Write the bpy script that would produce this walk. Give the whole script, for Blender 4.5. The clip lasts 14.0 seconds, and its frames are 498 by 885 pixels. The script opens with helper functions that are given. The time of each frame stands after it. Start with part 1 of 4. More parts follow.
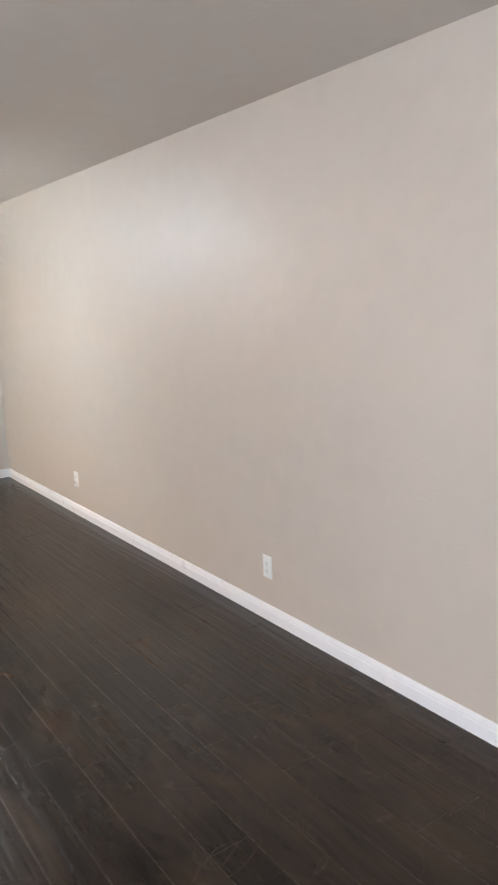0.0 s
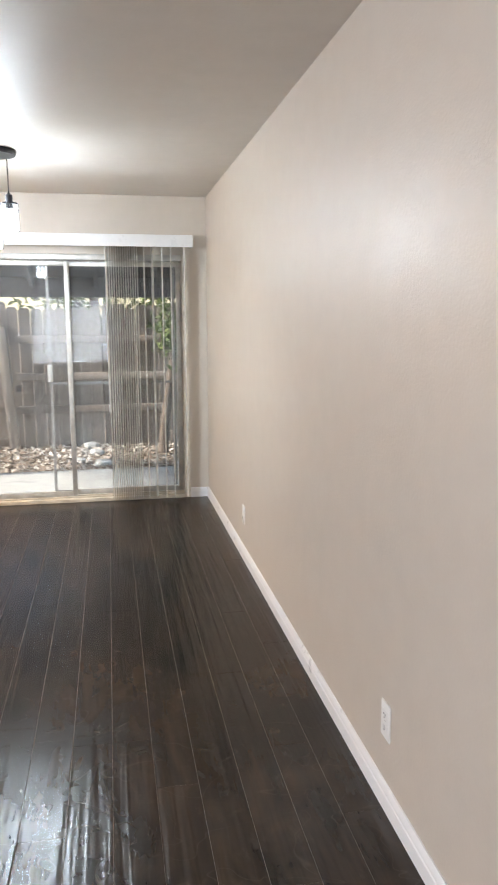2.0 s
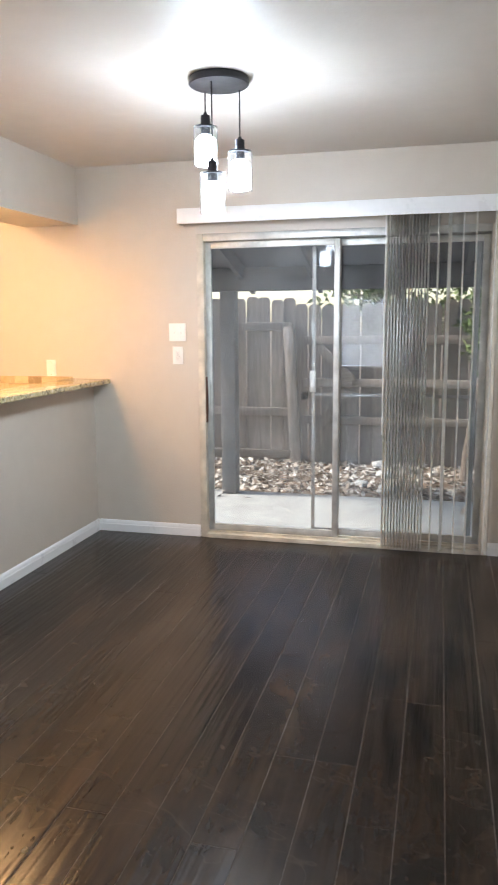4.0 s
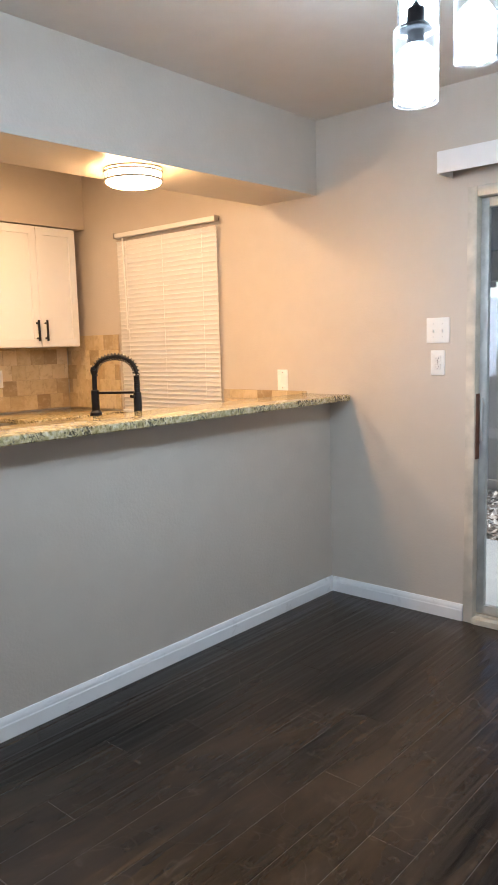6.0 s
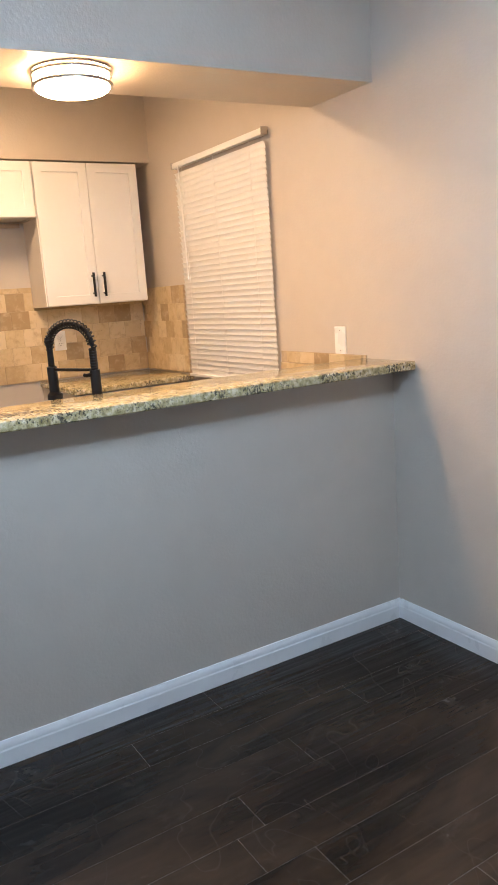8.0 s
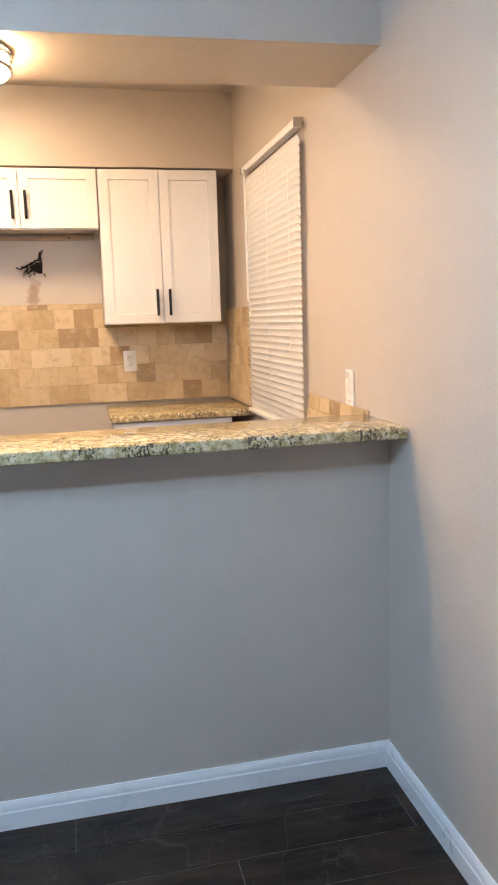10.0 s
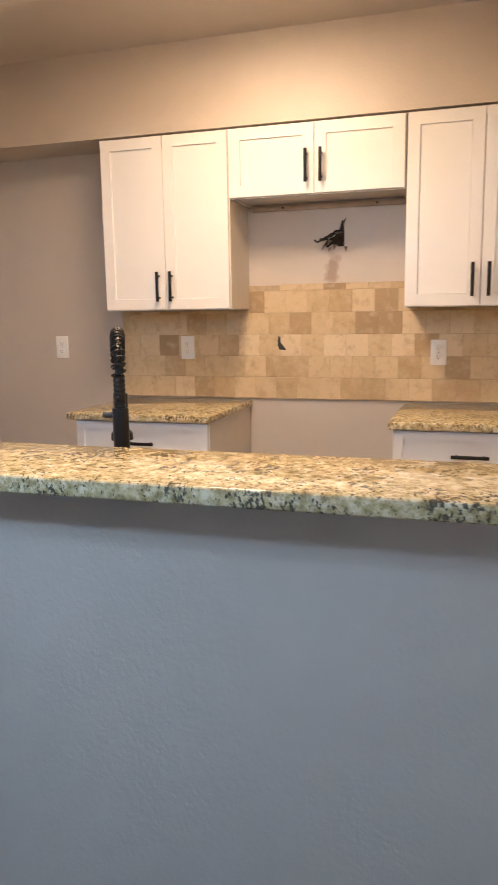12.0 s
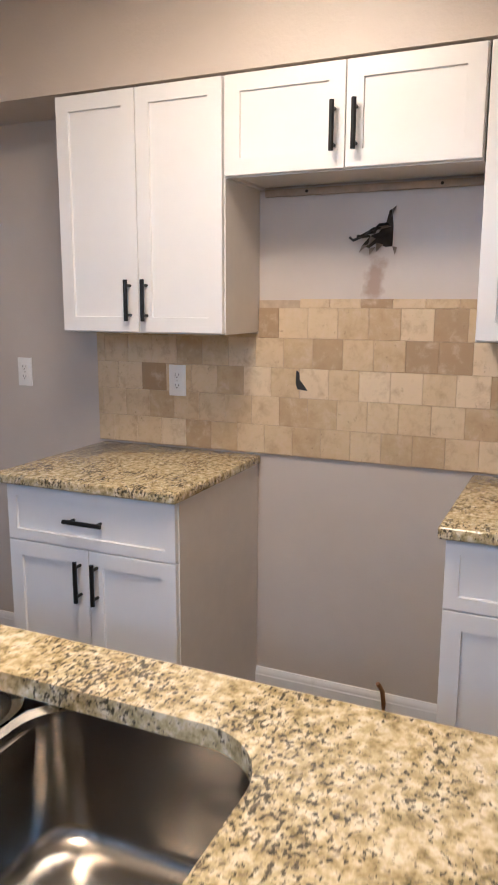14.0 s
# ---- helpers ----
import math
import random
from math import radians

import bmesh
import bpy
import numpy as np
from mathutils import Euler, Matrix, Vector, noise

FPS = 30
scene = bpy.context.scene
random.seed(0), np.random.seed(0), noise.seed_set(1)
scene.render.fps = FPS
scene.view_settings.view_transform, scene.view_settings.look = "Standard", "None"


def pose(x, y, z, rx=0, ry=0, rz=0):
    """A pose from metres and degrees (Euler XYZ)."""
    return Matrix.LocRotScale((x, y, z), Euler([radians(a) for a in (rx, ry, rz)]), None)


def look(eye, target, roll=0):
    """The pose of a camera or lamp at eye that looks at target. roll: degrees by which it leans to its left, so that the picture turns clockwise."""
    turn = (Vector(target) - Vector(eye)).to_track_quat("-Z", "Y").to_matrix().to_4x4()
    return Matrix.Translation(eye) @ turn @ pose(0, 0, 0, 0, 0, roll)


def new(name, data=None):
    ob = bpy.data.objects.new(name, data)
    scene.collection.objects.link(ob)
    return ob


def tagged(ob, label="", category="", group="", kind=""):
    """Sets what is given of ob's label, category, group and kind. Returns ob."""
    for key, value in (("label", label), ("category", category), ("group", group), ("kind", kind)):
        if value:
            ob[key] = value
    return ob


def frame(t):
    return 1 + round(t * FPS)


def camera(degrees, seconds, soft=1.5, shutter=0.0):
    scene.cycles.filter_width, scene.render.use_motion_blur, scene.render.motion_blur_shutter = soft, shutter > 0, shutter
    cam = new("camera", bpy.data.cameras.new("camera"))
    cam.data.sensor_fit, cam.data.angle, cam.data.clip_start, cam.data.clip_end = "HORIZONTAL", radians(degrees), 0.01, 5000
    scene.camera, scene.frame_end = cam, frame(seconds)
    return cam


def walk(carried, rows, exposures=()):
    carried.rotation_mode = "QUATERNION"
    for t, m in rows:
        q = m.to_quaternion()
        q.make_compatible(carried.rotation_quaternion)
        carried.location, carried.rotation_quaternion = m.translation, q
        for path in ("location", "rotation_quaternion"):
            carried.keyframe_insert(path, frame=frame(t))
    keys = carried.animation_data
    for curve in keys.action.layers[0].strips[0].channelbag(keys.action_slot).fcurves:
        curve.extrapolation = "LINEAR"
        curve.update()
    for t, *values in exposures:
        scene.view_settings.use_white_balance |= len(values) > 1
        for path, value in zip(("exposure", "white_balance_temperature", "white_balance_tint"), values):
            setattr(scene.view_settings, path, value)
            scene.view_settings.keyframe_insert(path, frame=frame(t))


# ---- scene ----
cam = camera(37.1, 14.0, shutter=0.22)

PATH = [
    (0, (-2.057, -6.966, 1.596), (-0.937, -5.354, 1.212), -2.0),
    (0.5, (-1.704, -6.81, 1.495), (-0.497, -5.256, 1.136), -0.8),
    (1, (-1.349, -6.633, 1.476), (-0.348, -4.943, 1.1), -1.1),
    (1.5, (-1.072, -6.346, 1.494), (-0.376, -4.502, 1.156), -0.2),
    (2, (-0.793, -6.11, 1.49), (-0.431, -4.171, 1.159), -0.2),
    (2.5, (-0.619, -5.79, 1.438), (-0.512, -3.819, 1.112), 0.4),
    (3, (-0.486, -5.456, 1.459), (-0.577, -3.487, 1.117), 0.4),
    (3.5, (-0.435, -5.064, 1.437), (-0.737, -3.114, 1.11), 0.0),
    (4, (-0.474, -4.648, 1.426), (-0.965, -2.735, 1.109), -0.4),
    (4.2, (-0.52, -4.501, 1.406), (-1.098, -2.608, 1.115), -0.5),
    (6.3, (-0.508, -2.98, 1.324), (-1.893, -1.563, 1.058), -1.3),
    (6.5, (-0.497, -2.839, 1.319), (-1.921, -1.461, 1.046), -1.1),
    (7, (-0.529, -2.56, 1.309), (-2.026, -1.272, 0.988), -1.6),
    (7.5, (-0.6, -2.262, 1.348), (-2.162, -1.065, 0.988), -2.4),
    (7.7, (-0.6, -2.151, 1.358), (-2.213, -1.031, 0.977), -3.2),
    (9.8, (-0.782, -0.91, 1.359), (-2.685, -0.395, 1.023), -1.8),
    (10, (-0.815, -0.843, 1.36), (-2.741, -0.415, 1.03), -1.7),
    (10.5, (-0.975, -0.646, 1.358), (-2.94, -0.464, 1.03), -1.1),
    (11, (-1.163, -0.483, 1.372), (-3.132, -0.603, 1.037), -1.4),
    (11.5, (-1.313, -0.335, 1.36), (-3.249, -0.704, 1.021), -1.2),
    (12, (-1.547, -0.371, 1.338), (-3.426, -0.969, 0.991), -0.9),
    (12.5, (-1.799, -0.44, 1.362), (-3.602, -1.235, 1.006), -0.8),
    (13, (-2.102, -0.408, 1.331), (-3.862, -1.28, 0.953), -0.8),
    (13.5, (-2.428, -0.382, 1.378), (-4.187, -1.244, 0.972), -0.8),
    (14, (-2.628, -0.431, 1.453), (-4.424, -1.23, 1.082), 0.2),
]
walk(cam, [(t, look(eye, target, roll)) for t, eye, target, roll in PATH],
     [(0, 1.18, 7150, 15), (1.5, 1.26, 7350, 15), (2.5, 1.2, 7450, 16), (3.5, 1.06, 7150, 16), (4.2, 0.95, 6900, 15), (6.3, 0.6, 6250, 13), (7.7, 0.56, 5850, 12),
      (10, 0.66, 5450, 10), (11.5, 0.4, 5400, 11), (12.5, 0.4, 5200, 12), (13.5, 0.38, 4600, 8), (14, 0.24, 4400, 8)])

# ---- light ----
world = bpy.data.worlds.new("world")
scene.world = world
world.use_nodes = True
wn, wl = world.node_tree.nodes, world.node_tree.links
sky = wn.new("ShaderNodeTexSky")
sky.sky_type, sky.sun_disc = "NISHITA", False
sky.sun_elevation, sky.sun_rotation = radians(35), radians(-82)
wl.new(sky.outputs[0], wn["Background"].inputs[0])
wn["Background"].inputs[1].default_value = 0.15
sun = new("sun", bpy.data.lights.new("sun", "SUN"))
sun.data.energy, sun.data.angle, sun.data.color = 4.5, radians(12), (1, 0.96, 0.9)
sun.matrix_world = look((0, 0, 0), (0.8, 0.06, -0.6))


def area_lamp(name, m, w, h, power, color):
    lamp = new(name, bpy.data.lights.new(name, "AREA"))
    lamp.data.shape, lamp.data.size, lamp.data.size_y = "RECTANGLE", w, h
    lamp.data.energy, lamp.data.color = power, color
    lamp.matrix_world = m
    return lamp


# daylight entering at the window behind the walker
area_lamp("window_daylight", look((-1.55, -9.24, 1.25), (-1.55, -5, 1.25)), 1.45, 1.25, 42, (0.64, 0.80, 1))
# unseen fill lamp added at the west to brighten the long wall
area_lamp("west_fill_light", look((-5.09, -6.4, 1.3), (-1, -6.4, 0.9)), 2.4, 1.4, 92, (0.68, 0.81, 1))


PENDANTS = [(-1.496, -1.39, 2.277), (-1.342, -1.39, 2.166), (-1.421, -1.54, 2.053)]
LAMP = (-2.975, -1.09, 2.0625)


# ---- materials ----
class Mat:
    """A node material with a few shorthands."""

    def __init__(self, name, rough=0.5, metal=0.0, color=(0.5, 0.5, 0.5), made=None):
        self.m = made or bpy.data.materials.new(name)
        self.m.use_nodes = True
        self.n, self.l = self.m.node_tree.nodes, self.m.node_tree.links
        self.b = self.n["Principled BSDF"]
        self.coord = None
        if made is None:
            self.b.inputs["Roughness"].default_value = rough
            self.b.inputs["Metallic"].default_value = metal
            self.b.inputs["Base Color"].default_value = (*color, 1)

    def pos(self, scale=(1, 1, 1), obj=False):
        if self.coord is None:
            self.coord = self.n.new("ShaderNodeTexCoord") if obj else self.n.new("ShaderNodeNewGeometry")
        mp = self.n.new("ShaderNodeMapping")
        mp.inputs["Scale"].default_value = scale
        self.l.new(self.coord.outputs["Object" if obj else "Position"], mp.inputs[0])
        return mp.outputs[0]

    def noise(self, vec, scale, detail=4, rough=0.55, dist=0.0):
        t = self.n.new("ShaderNodeTexNoise")
        t.inputs["Scale"].default_value, t.inputs["Detail"].default_value = scale, detail
        t.inputs["Roughness"].default_value, t.inputs["Distortion"].default_value = rough, dist
        self.l.new(vec, t.inputs["Vector"])
        return t.outputs["Fac"]

    def ramp(self, fac, stops):
        r = self.n.new("ShaderNodeValToRGB")
        e = r.color_ramp.elements
        while len(e) < len(stops):
            e.new(0.5)
        for el, (p, c) in zip(e, stops):
            el.position = p
            el.color = (*c, 1) if len(c) == 3 else c
        self.l.new(fac, r.inputs[0])
        return r.outputs[0]

    def grey(self, fac, a, b, lo=0.3, hi=0.7):
        return self.ramp(fac, [(lo, (a, a, a)), (hi, (b, b, b))])

    def mix(self, fac, a, b, mode="MIX"):
        x = self.n.new("ShaderNodeMix")
        x.data_type, x.blend_type = "RGBA", mode
        for sock, v in ((x.inputs[0], fac), (x.inputs[6], a), (x.inputs[7], b)):
            if hasattr(v, "node"):
                self.l.new(v, sock)
            else:
                sock.default_value = v if isinstance(v, (int, float)) else (*v, 1)
        return x.outputs[2]

    def random(self):
        return self.n.new("ShaderNodeObjectInfo").outputs["Random"]

    def shift(self, vec, amount=(3.1, 7.3, 5.7)):
        """Moves the pattern by a random step for each object."""
        sc = self.n.new("ShaderNodeVectorMath")
        sc.operation = "SCALE"
        sc.inputs[0].default_value = amount
        self.l.new(self.random(), sc.inputs["Scale"])
        ad = self.n.new("ShaderNodeVectorMath")
        ad.operation = "ADD"
        self.l.new(vec, ad.inputs[0])
        self.l.new(sc.outputs[0], ad.inputs[1])
        return ad.outputs[0]

    def color(self, out):
        self.l.new(out, self.b.inputs["Base Color"])

    def rough(self, out):
        self.l.new(out, self.b.inputs["Roughness"])

    def bump(self, height, strength=0.2, dist=0.002):
        bp = self.n.new("ShaderNodeBump")
        bp.inputs["Strength"].default_value, bp.inputs["Distance"].default_value = strength, dist
        self.l.new(height, bp.inputs["Height"])
        last = self.b.inputs["Normal"]
        if last.is_linked:
            self.l.new(last.links[0].from_socket, bp.inputs["Normal"])
        self.l.new(bp.outputs[0], last)


def paint(name, c, rough, peel=0.3, size=110):
    m = Mat(name, rough)
    p = m.pos()
    blotch = m.noise(p, 1.3, 3)
    fine = m.noise(p, 9, 4)
    m.color(m.mix(m.grey(fine, 0, 1), m.mix(m.grey(blotch, 0, 1), [v * 0.96 for v in c], c), [v * 1.02 for v in c]))
    m.rough(m.grey(blotch, rough - 0.05, rough + 0.06))
    m.bump(m.noise(p, size, 2, 0.5), peel, 0.0016)
    m.bump(m.noise(p, 14, 3), 0.06, 0.004)
    return m.m


def plain(name, c, rough, metal=0.0, bump=0.0, size=60, vary=0.06, wear=0.06):
    m = Mat(name, rough, metal)
    p = m.pos()
    m.color(m.mix(m.grey(m.noise(p, size * 0.3, 4), 0, 1), [v * (1 - vary) for v in c], [min(1, v * (1 + vary)) for v in c]))
    m.rough(m.grey(m.noise(p, size * 0.15, 3), max(0.02, rough - wear), rough + wear))
    if bump:
        m.bump(m.noise(p, size, 3), bump, 0.002)
    return m.m


def stained_paint(c):
    """The wall paint with a brown smear of old grease below the torn hole."""
    mat = paint("kitchen_wall_paint", c, 0.42)
    m = Mat("", made=mat)
    off = m.n.new("ShaderNodeVectorMath")
    off.operation = "SUBTRACT"
    m.l.new(m.n.new("ShaderNodeNewGeometry").outputs["Position"], off.inputs[0])
    off.inputs[1].default_value = (-5.063, -1.066, 1.53)
    sc = m.n.new("ShaderNodeVectorMath")
    sc.operation = "MULTIPLY"
    m.l.new(off.outputs[0], sc.inputs[0])
    sc.inputs[1].default_value = (1, 11, 6.5)
    ln = m.n.new("ShaderNodeVectorMath")
    ln.operation = "LENGTH"
    m.l.new(sc.outputs[0], ln.inputs[0])
    ad = m.n.new("ShaderNodeMath")
    m.l.new(ln.outputs["Value"], ad.inputs[0])
    m.l.new(m.noise(m.pos(), 14, 4), ad.inputs[1])
    smear = m.grey(ad.outputs[0], 0.75, 0.0, 0.75, 1.5)
    old = m.b.inputs["Base Color"].links[0].from_socket
    m.color(m.mix(smear, old, (0.30, 0.20, 0.13)))
    return mat


WALL = paint("beige_satin_wall_paint", (0.56, 0.494, 0.423), 0.47, 0.6, 90)
WALL.node_tree.nodes["Principled BSDF"].inputs["Specular IOR Level"].default_value = 0.9
CEIL = paint("ceiling_paint", (0.60, 0.545, 0.49), 0.46, 0.5, 60)
CEIL.node_tree.nodes["Principled BSDF"].inputs["Specular IOR Level"].default_value = 0.3
TRIM = plain("white_gloss_trim", (0.80, 0.80, 0.80), 0.32, vary=0.02)
CAB = plain("white_cabinet_paint", (0.80, 0.79, 0.775), 0.34, vary=0.008, wear=0.01)
# panels behind the fronts, in a darker and warmer tone than CAB
CABSIDE = plain("darker_cabinet_panel", (0.66, 0.62, 0.57), 0.4, vary=0.03)
BLACK = plain("matte_black_metal", (0.012, 0.012, 0.013), 0.38, 0.4)
PLATE = plain("white_plastic_plate", (0.82, 0.81, 0.78), 0.3, vary=0.01)
DARK = plain("dark_slot", (0.02, 0.02, 0.02), 0.6)
BLIND = plain("white_slat_blind", (0.84, 0.82, 0.78), 0.4, vary=0.02)
SLAT = plain("white_blind_vinyl", (0.86, 0.85, 0.82), 0.4, vary=0.03)
def translucent(mat, share):
    """Lets a thin vinyl pass some light."""
    n, l = mat.node_tree.nodes, mat.node_tree.links
    t, mixer = n.new("ShaderNodeBsdfTranslucent"), n.new("ShaderNodeMixShader")
    t.inputs[0].default_value = (0.8, 0.78, 0.72, 1)
    mixer.inputs[0].default_value = share
    l.new(n["Principled BSDF"].outputs[0], mixer.inputs[1])
    l.new(t.outputs[0], mixer.inputs[2])
    l.new(mixer.outputs[0], n["Material Output"].inputs[0])


translucent(SLAT, 0.22)
ALU = plain("weathered_aluminium", (0.55, 0.54, 0.51), 0.42, 0.5, 0.2, 40, 0.18)
SCREEN = plain("dull_grey_screen_frame", (0.26, 0.26, 0.255), 0.6, 0.2, 0.2, 40, 0.15)
JAMB = plain("worn_cream_door_jamb", (0.60, 0.54, 0.45), 0.5, 0, 0.3, 30, 0.22)
RAWWOOD = plain("raw_pine", (0.46, 0.36, 0.25), 0.7, 0, 0.3, 60, 0.12)
RUST = plain("bare_brown_wood", (0.16, 0.06, 0.03), 0.7, 0, 0.6, 80, 0.4)
STEEL = plain("pendant_bronze", (0.03, 0.03, 0.035), 0.4, 0.6)
NICKEL = plain("brushed_nickel", (0.45, 0.43, 0.40), 0.3, 1.0)
COPPER = plain("copper_tube", (0.55, 0.32, 0.16), 0.35, 0.9)
CONCRETE = plain("patio_concrete", (0.36, 0.385, 0.385), 0.85, 0, 0.5, 25, 0.15)
SOIL = plain("bare_soil", (0.16, 0.12, 0.09), 0.95, 0, 0.8, 18, 0.35)
PORCH = plain("dark_patio_roof", (0.05, 0.055, 0.065), 0.7, 0, 0.2, 12, 0.2)
POST = plain("grey_painted_post", (0.13, 0.14, 0.15), 0.6, 0, 0.3, 30, 0.2)
# near-black colour paints the shade of a cavity that isn't cut
HOLE_SHADE = plain("painted_hole_shade", (0.035, 0.031, 0.027), 1.0, vary=0.5)
HOLE_SHADE.node_tree.nodes["Principled BSDF"].inputs["Specular IOR Level"].default_value = 0.0
SCORCH = plain("torn_drywall", (0.30, 0.25, 0.20), 0.9, 0, 0.8, 60, 0.4)


def plank_material():
    m = Mat("dark_handscraped_plank", 0.3)
    grain = m.noise(m.shift(m.pos((14, 1.1, 14))), 3.2, 8, 0.62, 0.6)
    wear = m.noise(m.shift(m.pos((3.4, 1.3, 1)), (0.3, 0.5, 0.2)), 1.7, 6, 0.55, 0.8)
    broad = m.noise(m.pos((1.0, 0.8, 1)), 1.3, 3, 0.5)
    scuff = m.noise(m.pos((7, 4, 9)), 1.4, 10, 0.72, 0.4)
    base = m.ramp(grain, [(0.28, (0.003, 0.0026, 0.0026)), (0.52, (0.008, 0.0058, 0.0047)), (0.75, (0.027, 0.0165, 0.0105))])
    tone = m.mix(0.35, base, m.ramp(m.random(), [(0, (0.004, 0.0035, 0.0035)), (0.6, (0.010, 0.0075, 0.0065)), (1, (0.026, 0.017, 0.012))]))
    worn = m.mix(m.grey(broad, 0.0, 0.5, 0.42, 0.66), tone, (0.060, 0.041, 0.029))
    worn = m.mix(m.grey(wear, 0.0, 0.55, 0.40, 0.85), worn, (0.095, 0.060, 0.038))
    marked = m.mix(m.grey(scuff, 0.0, 0.35, 0.58, 0.92), worn, (0.17, 0.14, 0.118))
    m.color(m.mix(m.ramp(m.noise(m.pos((1.0, 1.6, 1)), 2.3, 2, 0.5, 1.2), [(0.495, (0, 0, 0)), (0.5, (0.1, 0.1, 0.1)), (0.505, (0, 0, 0))]), marked, (0.20, 0.17, 0.145)))
    m.rough(m.grey(scuff, 0.20, 0.29, 0.2, 0.8))
    scrape = m.noise(m.pos((34, 1.5, 1)), 1.0, 1, 0.4, 0.5)
    m.bump(scrape, 0.5, 0.006)
    m.n["Principled BSDF"].inputs["Specular IOR Level"].default_value = 0.28
    m.bump(grain, 0.08, 0.001)
    return m.m


def granite_material():
    m = Mat("gold_granite", 0.14)
    p = m.pos()
    warp = m.n.new("ShaderNodeTexNoise")
    warp.inputs["Scale"].default_value, warp.inputs["Detail"].default_value = 60, 3
    m.l.new(p, warp.inputs["Vector"])
    bent = m.n.new("ShaderNodeVectorMath")
    bent.operation = "MULTIPLY_ADD"
    m.l.new(warp.outputs["Color"], bent.inputs[0])
    bent.inputs[1].default_value = (0.012, 0.012, 0.012)
    m.l.new(p, bent.inputs[2])

    def grains(scale):
        v = m.n.new("ShaderNodeTexVoronoi")
        v.inputs["Scale"].default_value = scale
        m.l.new(bent.outputs[0], v.inputs["Vector"])
        sep = m.n.new("ShaderNodeSeparateColor")
        m.l.new(v.outputs["Color"], sep.inputs[0])
        return sep.outputs[0]

    clump = m.noise(p, 9, 4)
    c = m.ramp(m.noise(p, 55, 4, 0.6), [(0.30, (0.17, 0.135, 0.055)), (0.42, (0.41, 0.33, 0.155)), (0.53, (0.60, 0.50, 0.285)), (0.66, (0.76, 0.68, 0.48))])
    c = m.mix(m.grey(m.noise(p, 22, 4), 0.0, 0.28, 0.5, 0.7), c, (0.36, 0.29, 0.15))
    add = m.n.new("ShaderNodeMath")
    add.operation = "MULTIPLY_ADD"
    m.l.new(clump, add.inputs[0])
    add.inputs[1].default_value = 0.62
    m.l.new(m.noise(m.pos((1, 1.35, 1)), 105, 3, 0.55), add.inputs[2])
    c = m.mix(m.grey(add.outputs[0], 0.92, 0.0, 0.675, 0.735), c, (0.045, 0.042, 0.032))
    add2 = m.n.new("ShaderNodeMath")
    add2.operation = "MULTIPLY_ADD"
    m.l.new(clump, add2.inputs[0])
    add2.inputs[1].default_value = 0.7
    m.l.new(grains(260), add2.inputs[2])
    m.color(m.mix(m.grey(add2.outputs[0], 0.55, 0.0, 0.42, 0.55), c, (0.22, 0.18, 0.12)))
    m.rough(m.grey(clump, 0.10, 0.05))
    m.bump(m.noise(p, 120, 3), 0.05, 0.0006)
    return m.m


def tile_material():
    m = Mat("tumbled_travertine", 0.55)
    p = m.shift(m.pos())
    cloud = m.noise(p, 20, 7, 0.66, 0.3)
    pits = m.noise(p, 48, 6, 0.72, 0.3)
    tone = m.ramp(m.random(), [(0, (0.33, 0.23, 0.12)), (0.12, (0.46, 0.34, 0.185)), (0.4, (0.57, 0.44, 0.25)), (0.8, (0.63, 0.50, 0.305)), (1, (0.70, 0.58, 0.39))])
    c = m.mix(m.grey(cloud, 0, 0.62, 0.50, 0.72), tone, (0.36, 0.245, 0.135))
    c = m.mix(m.grey(cloud, 0.5, 0, 0.30, 0.48), c, (0.66, 0.53, 0.38))
    m.color(m.mix(m.grey(pits, 0.6, 0, 0.29, 0.38), c, (0.20, 0.13, 0.07)))
    m.rough(m.grey(cloud, 0.45, 0.65))
    m.bump(pits, 0.5, 0.002)
    return m.m


def fence_material():
    m = Mat("weathered_grey_cedar", 0.85)
    p = m.shift(m.pos((16, 16, 1.2)))
    grain = m.noise(p, 3, 7, 0.65, 0.8)
    tone = m.ramp(m.random(), [(0, (0.19, 0.165, 0.145)), (0.5, (0.27, 0.24, 0.215)), (1, (0.36, 0.325, 0.295))])
    c = m.mix(m.grey(grain, 0, 0.7, 0.35, 0.7), tone, (0.11, 0.095, 0.085))
    m.color(m.mix(m.grey(m.noise(m.pos(), 2.5, 4), 0, 0.35, 0.5, 0.7), c, (0.14, 0.15, 0.10)))
    m.bump(grain, 0.5, 0.004)
    return m.m


def leaf_material(name, stops):
    m = Mat(name, 0.7)
    r = m.n.new("ShaderNodeNewGeometry").outputs["Random Per Island"]
    m.color(m.ramp(r, stops))
    return m.m


def glass_material(name, rough=0.0, tint=(0.96, 0.98, 0.98)):
    m = Mat(name, rough, color=tint)
    m.b.inputs["Transmission Weight"].default_value = 1.0
    m.b.inputs["IOR"].default_value = 1.45
    return m.m


def glow_material(name, c, strength):
    m = Mat(name, 0.4, color=(0.9, 0.9, 0.9))
    m.b.inputs["Emission Color"].default_value = (*c, 1)
    m.b.inputs["Emission Strength"].default_value = strength
    return m.m


def steel_material():
    m = Mat("brushed_stainless", 0.24, 1.0)
    p = m.pos((4, 60, 60))
    g = m.noise(p, 5, 5, 0.6)
    m.color(m.mix(m.grey(g, 0, 1), (0.30, 0.285, 0.265), (0.40, 0.385, 0.36)))
    m.rough(m.grey(m.noise(m.pos(), 8, 2), 0.2, 0.27))
    m.bump(g, 0.05, 0.0004)
    return m.m


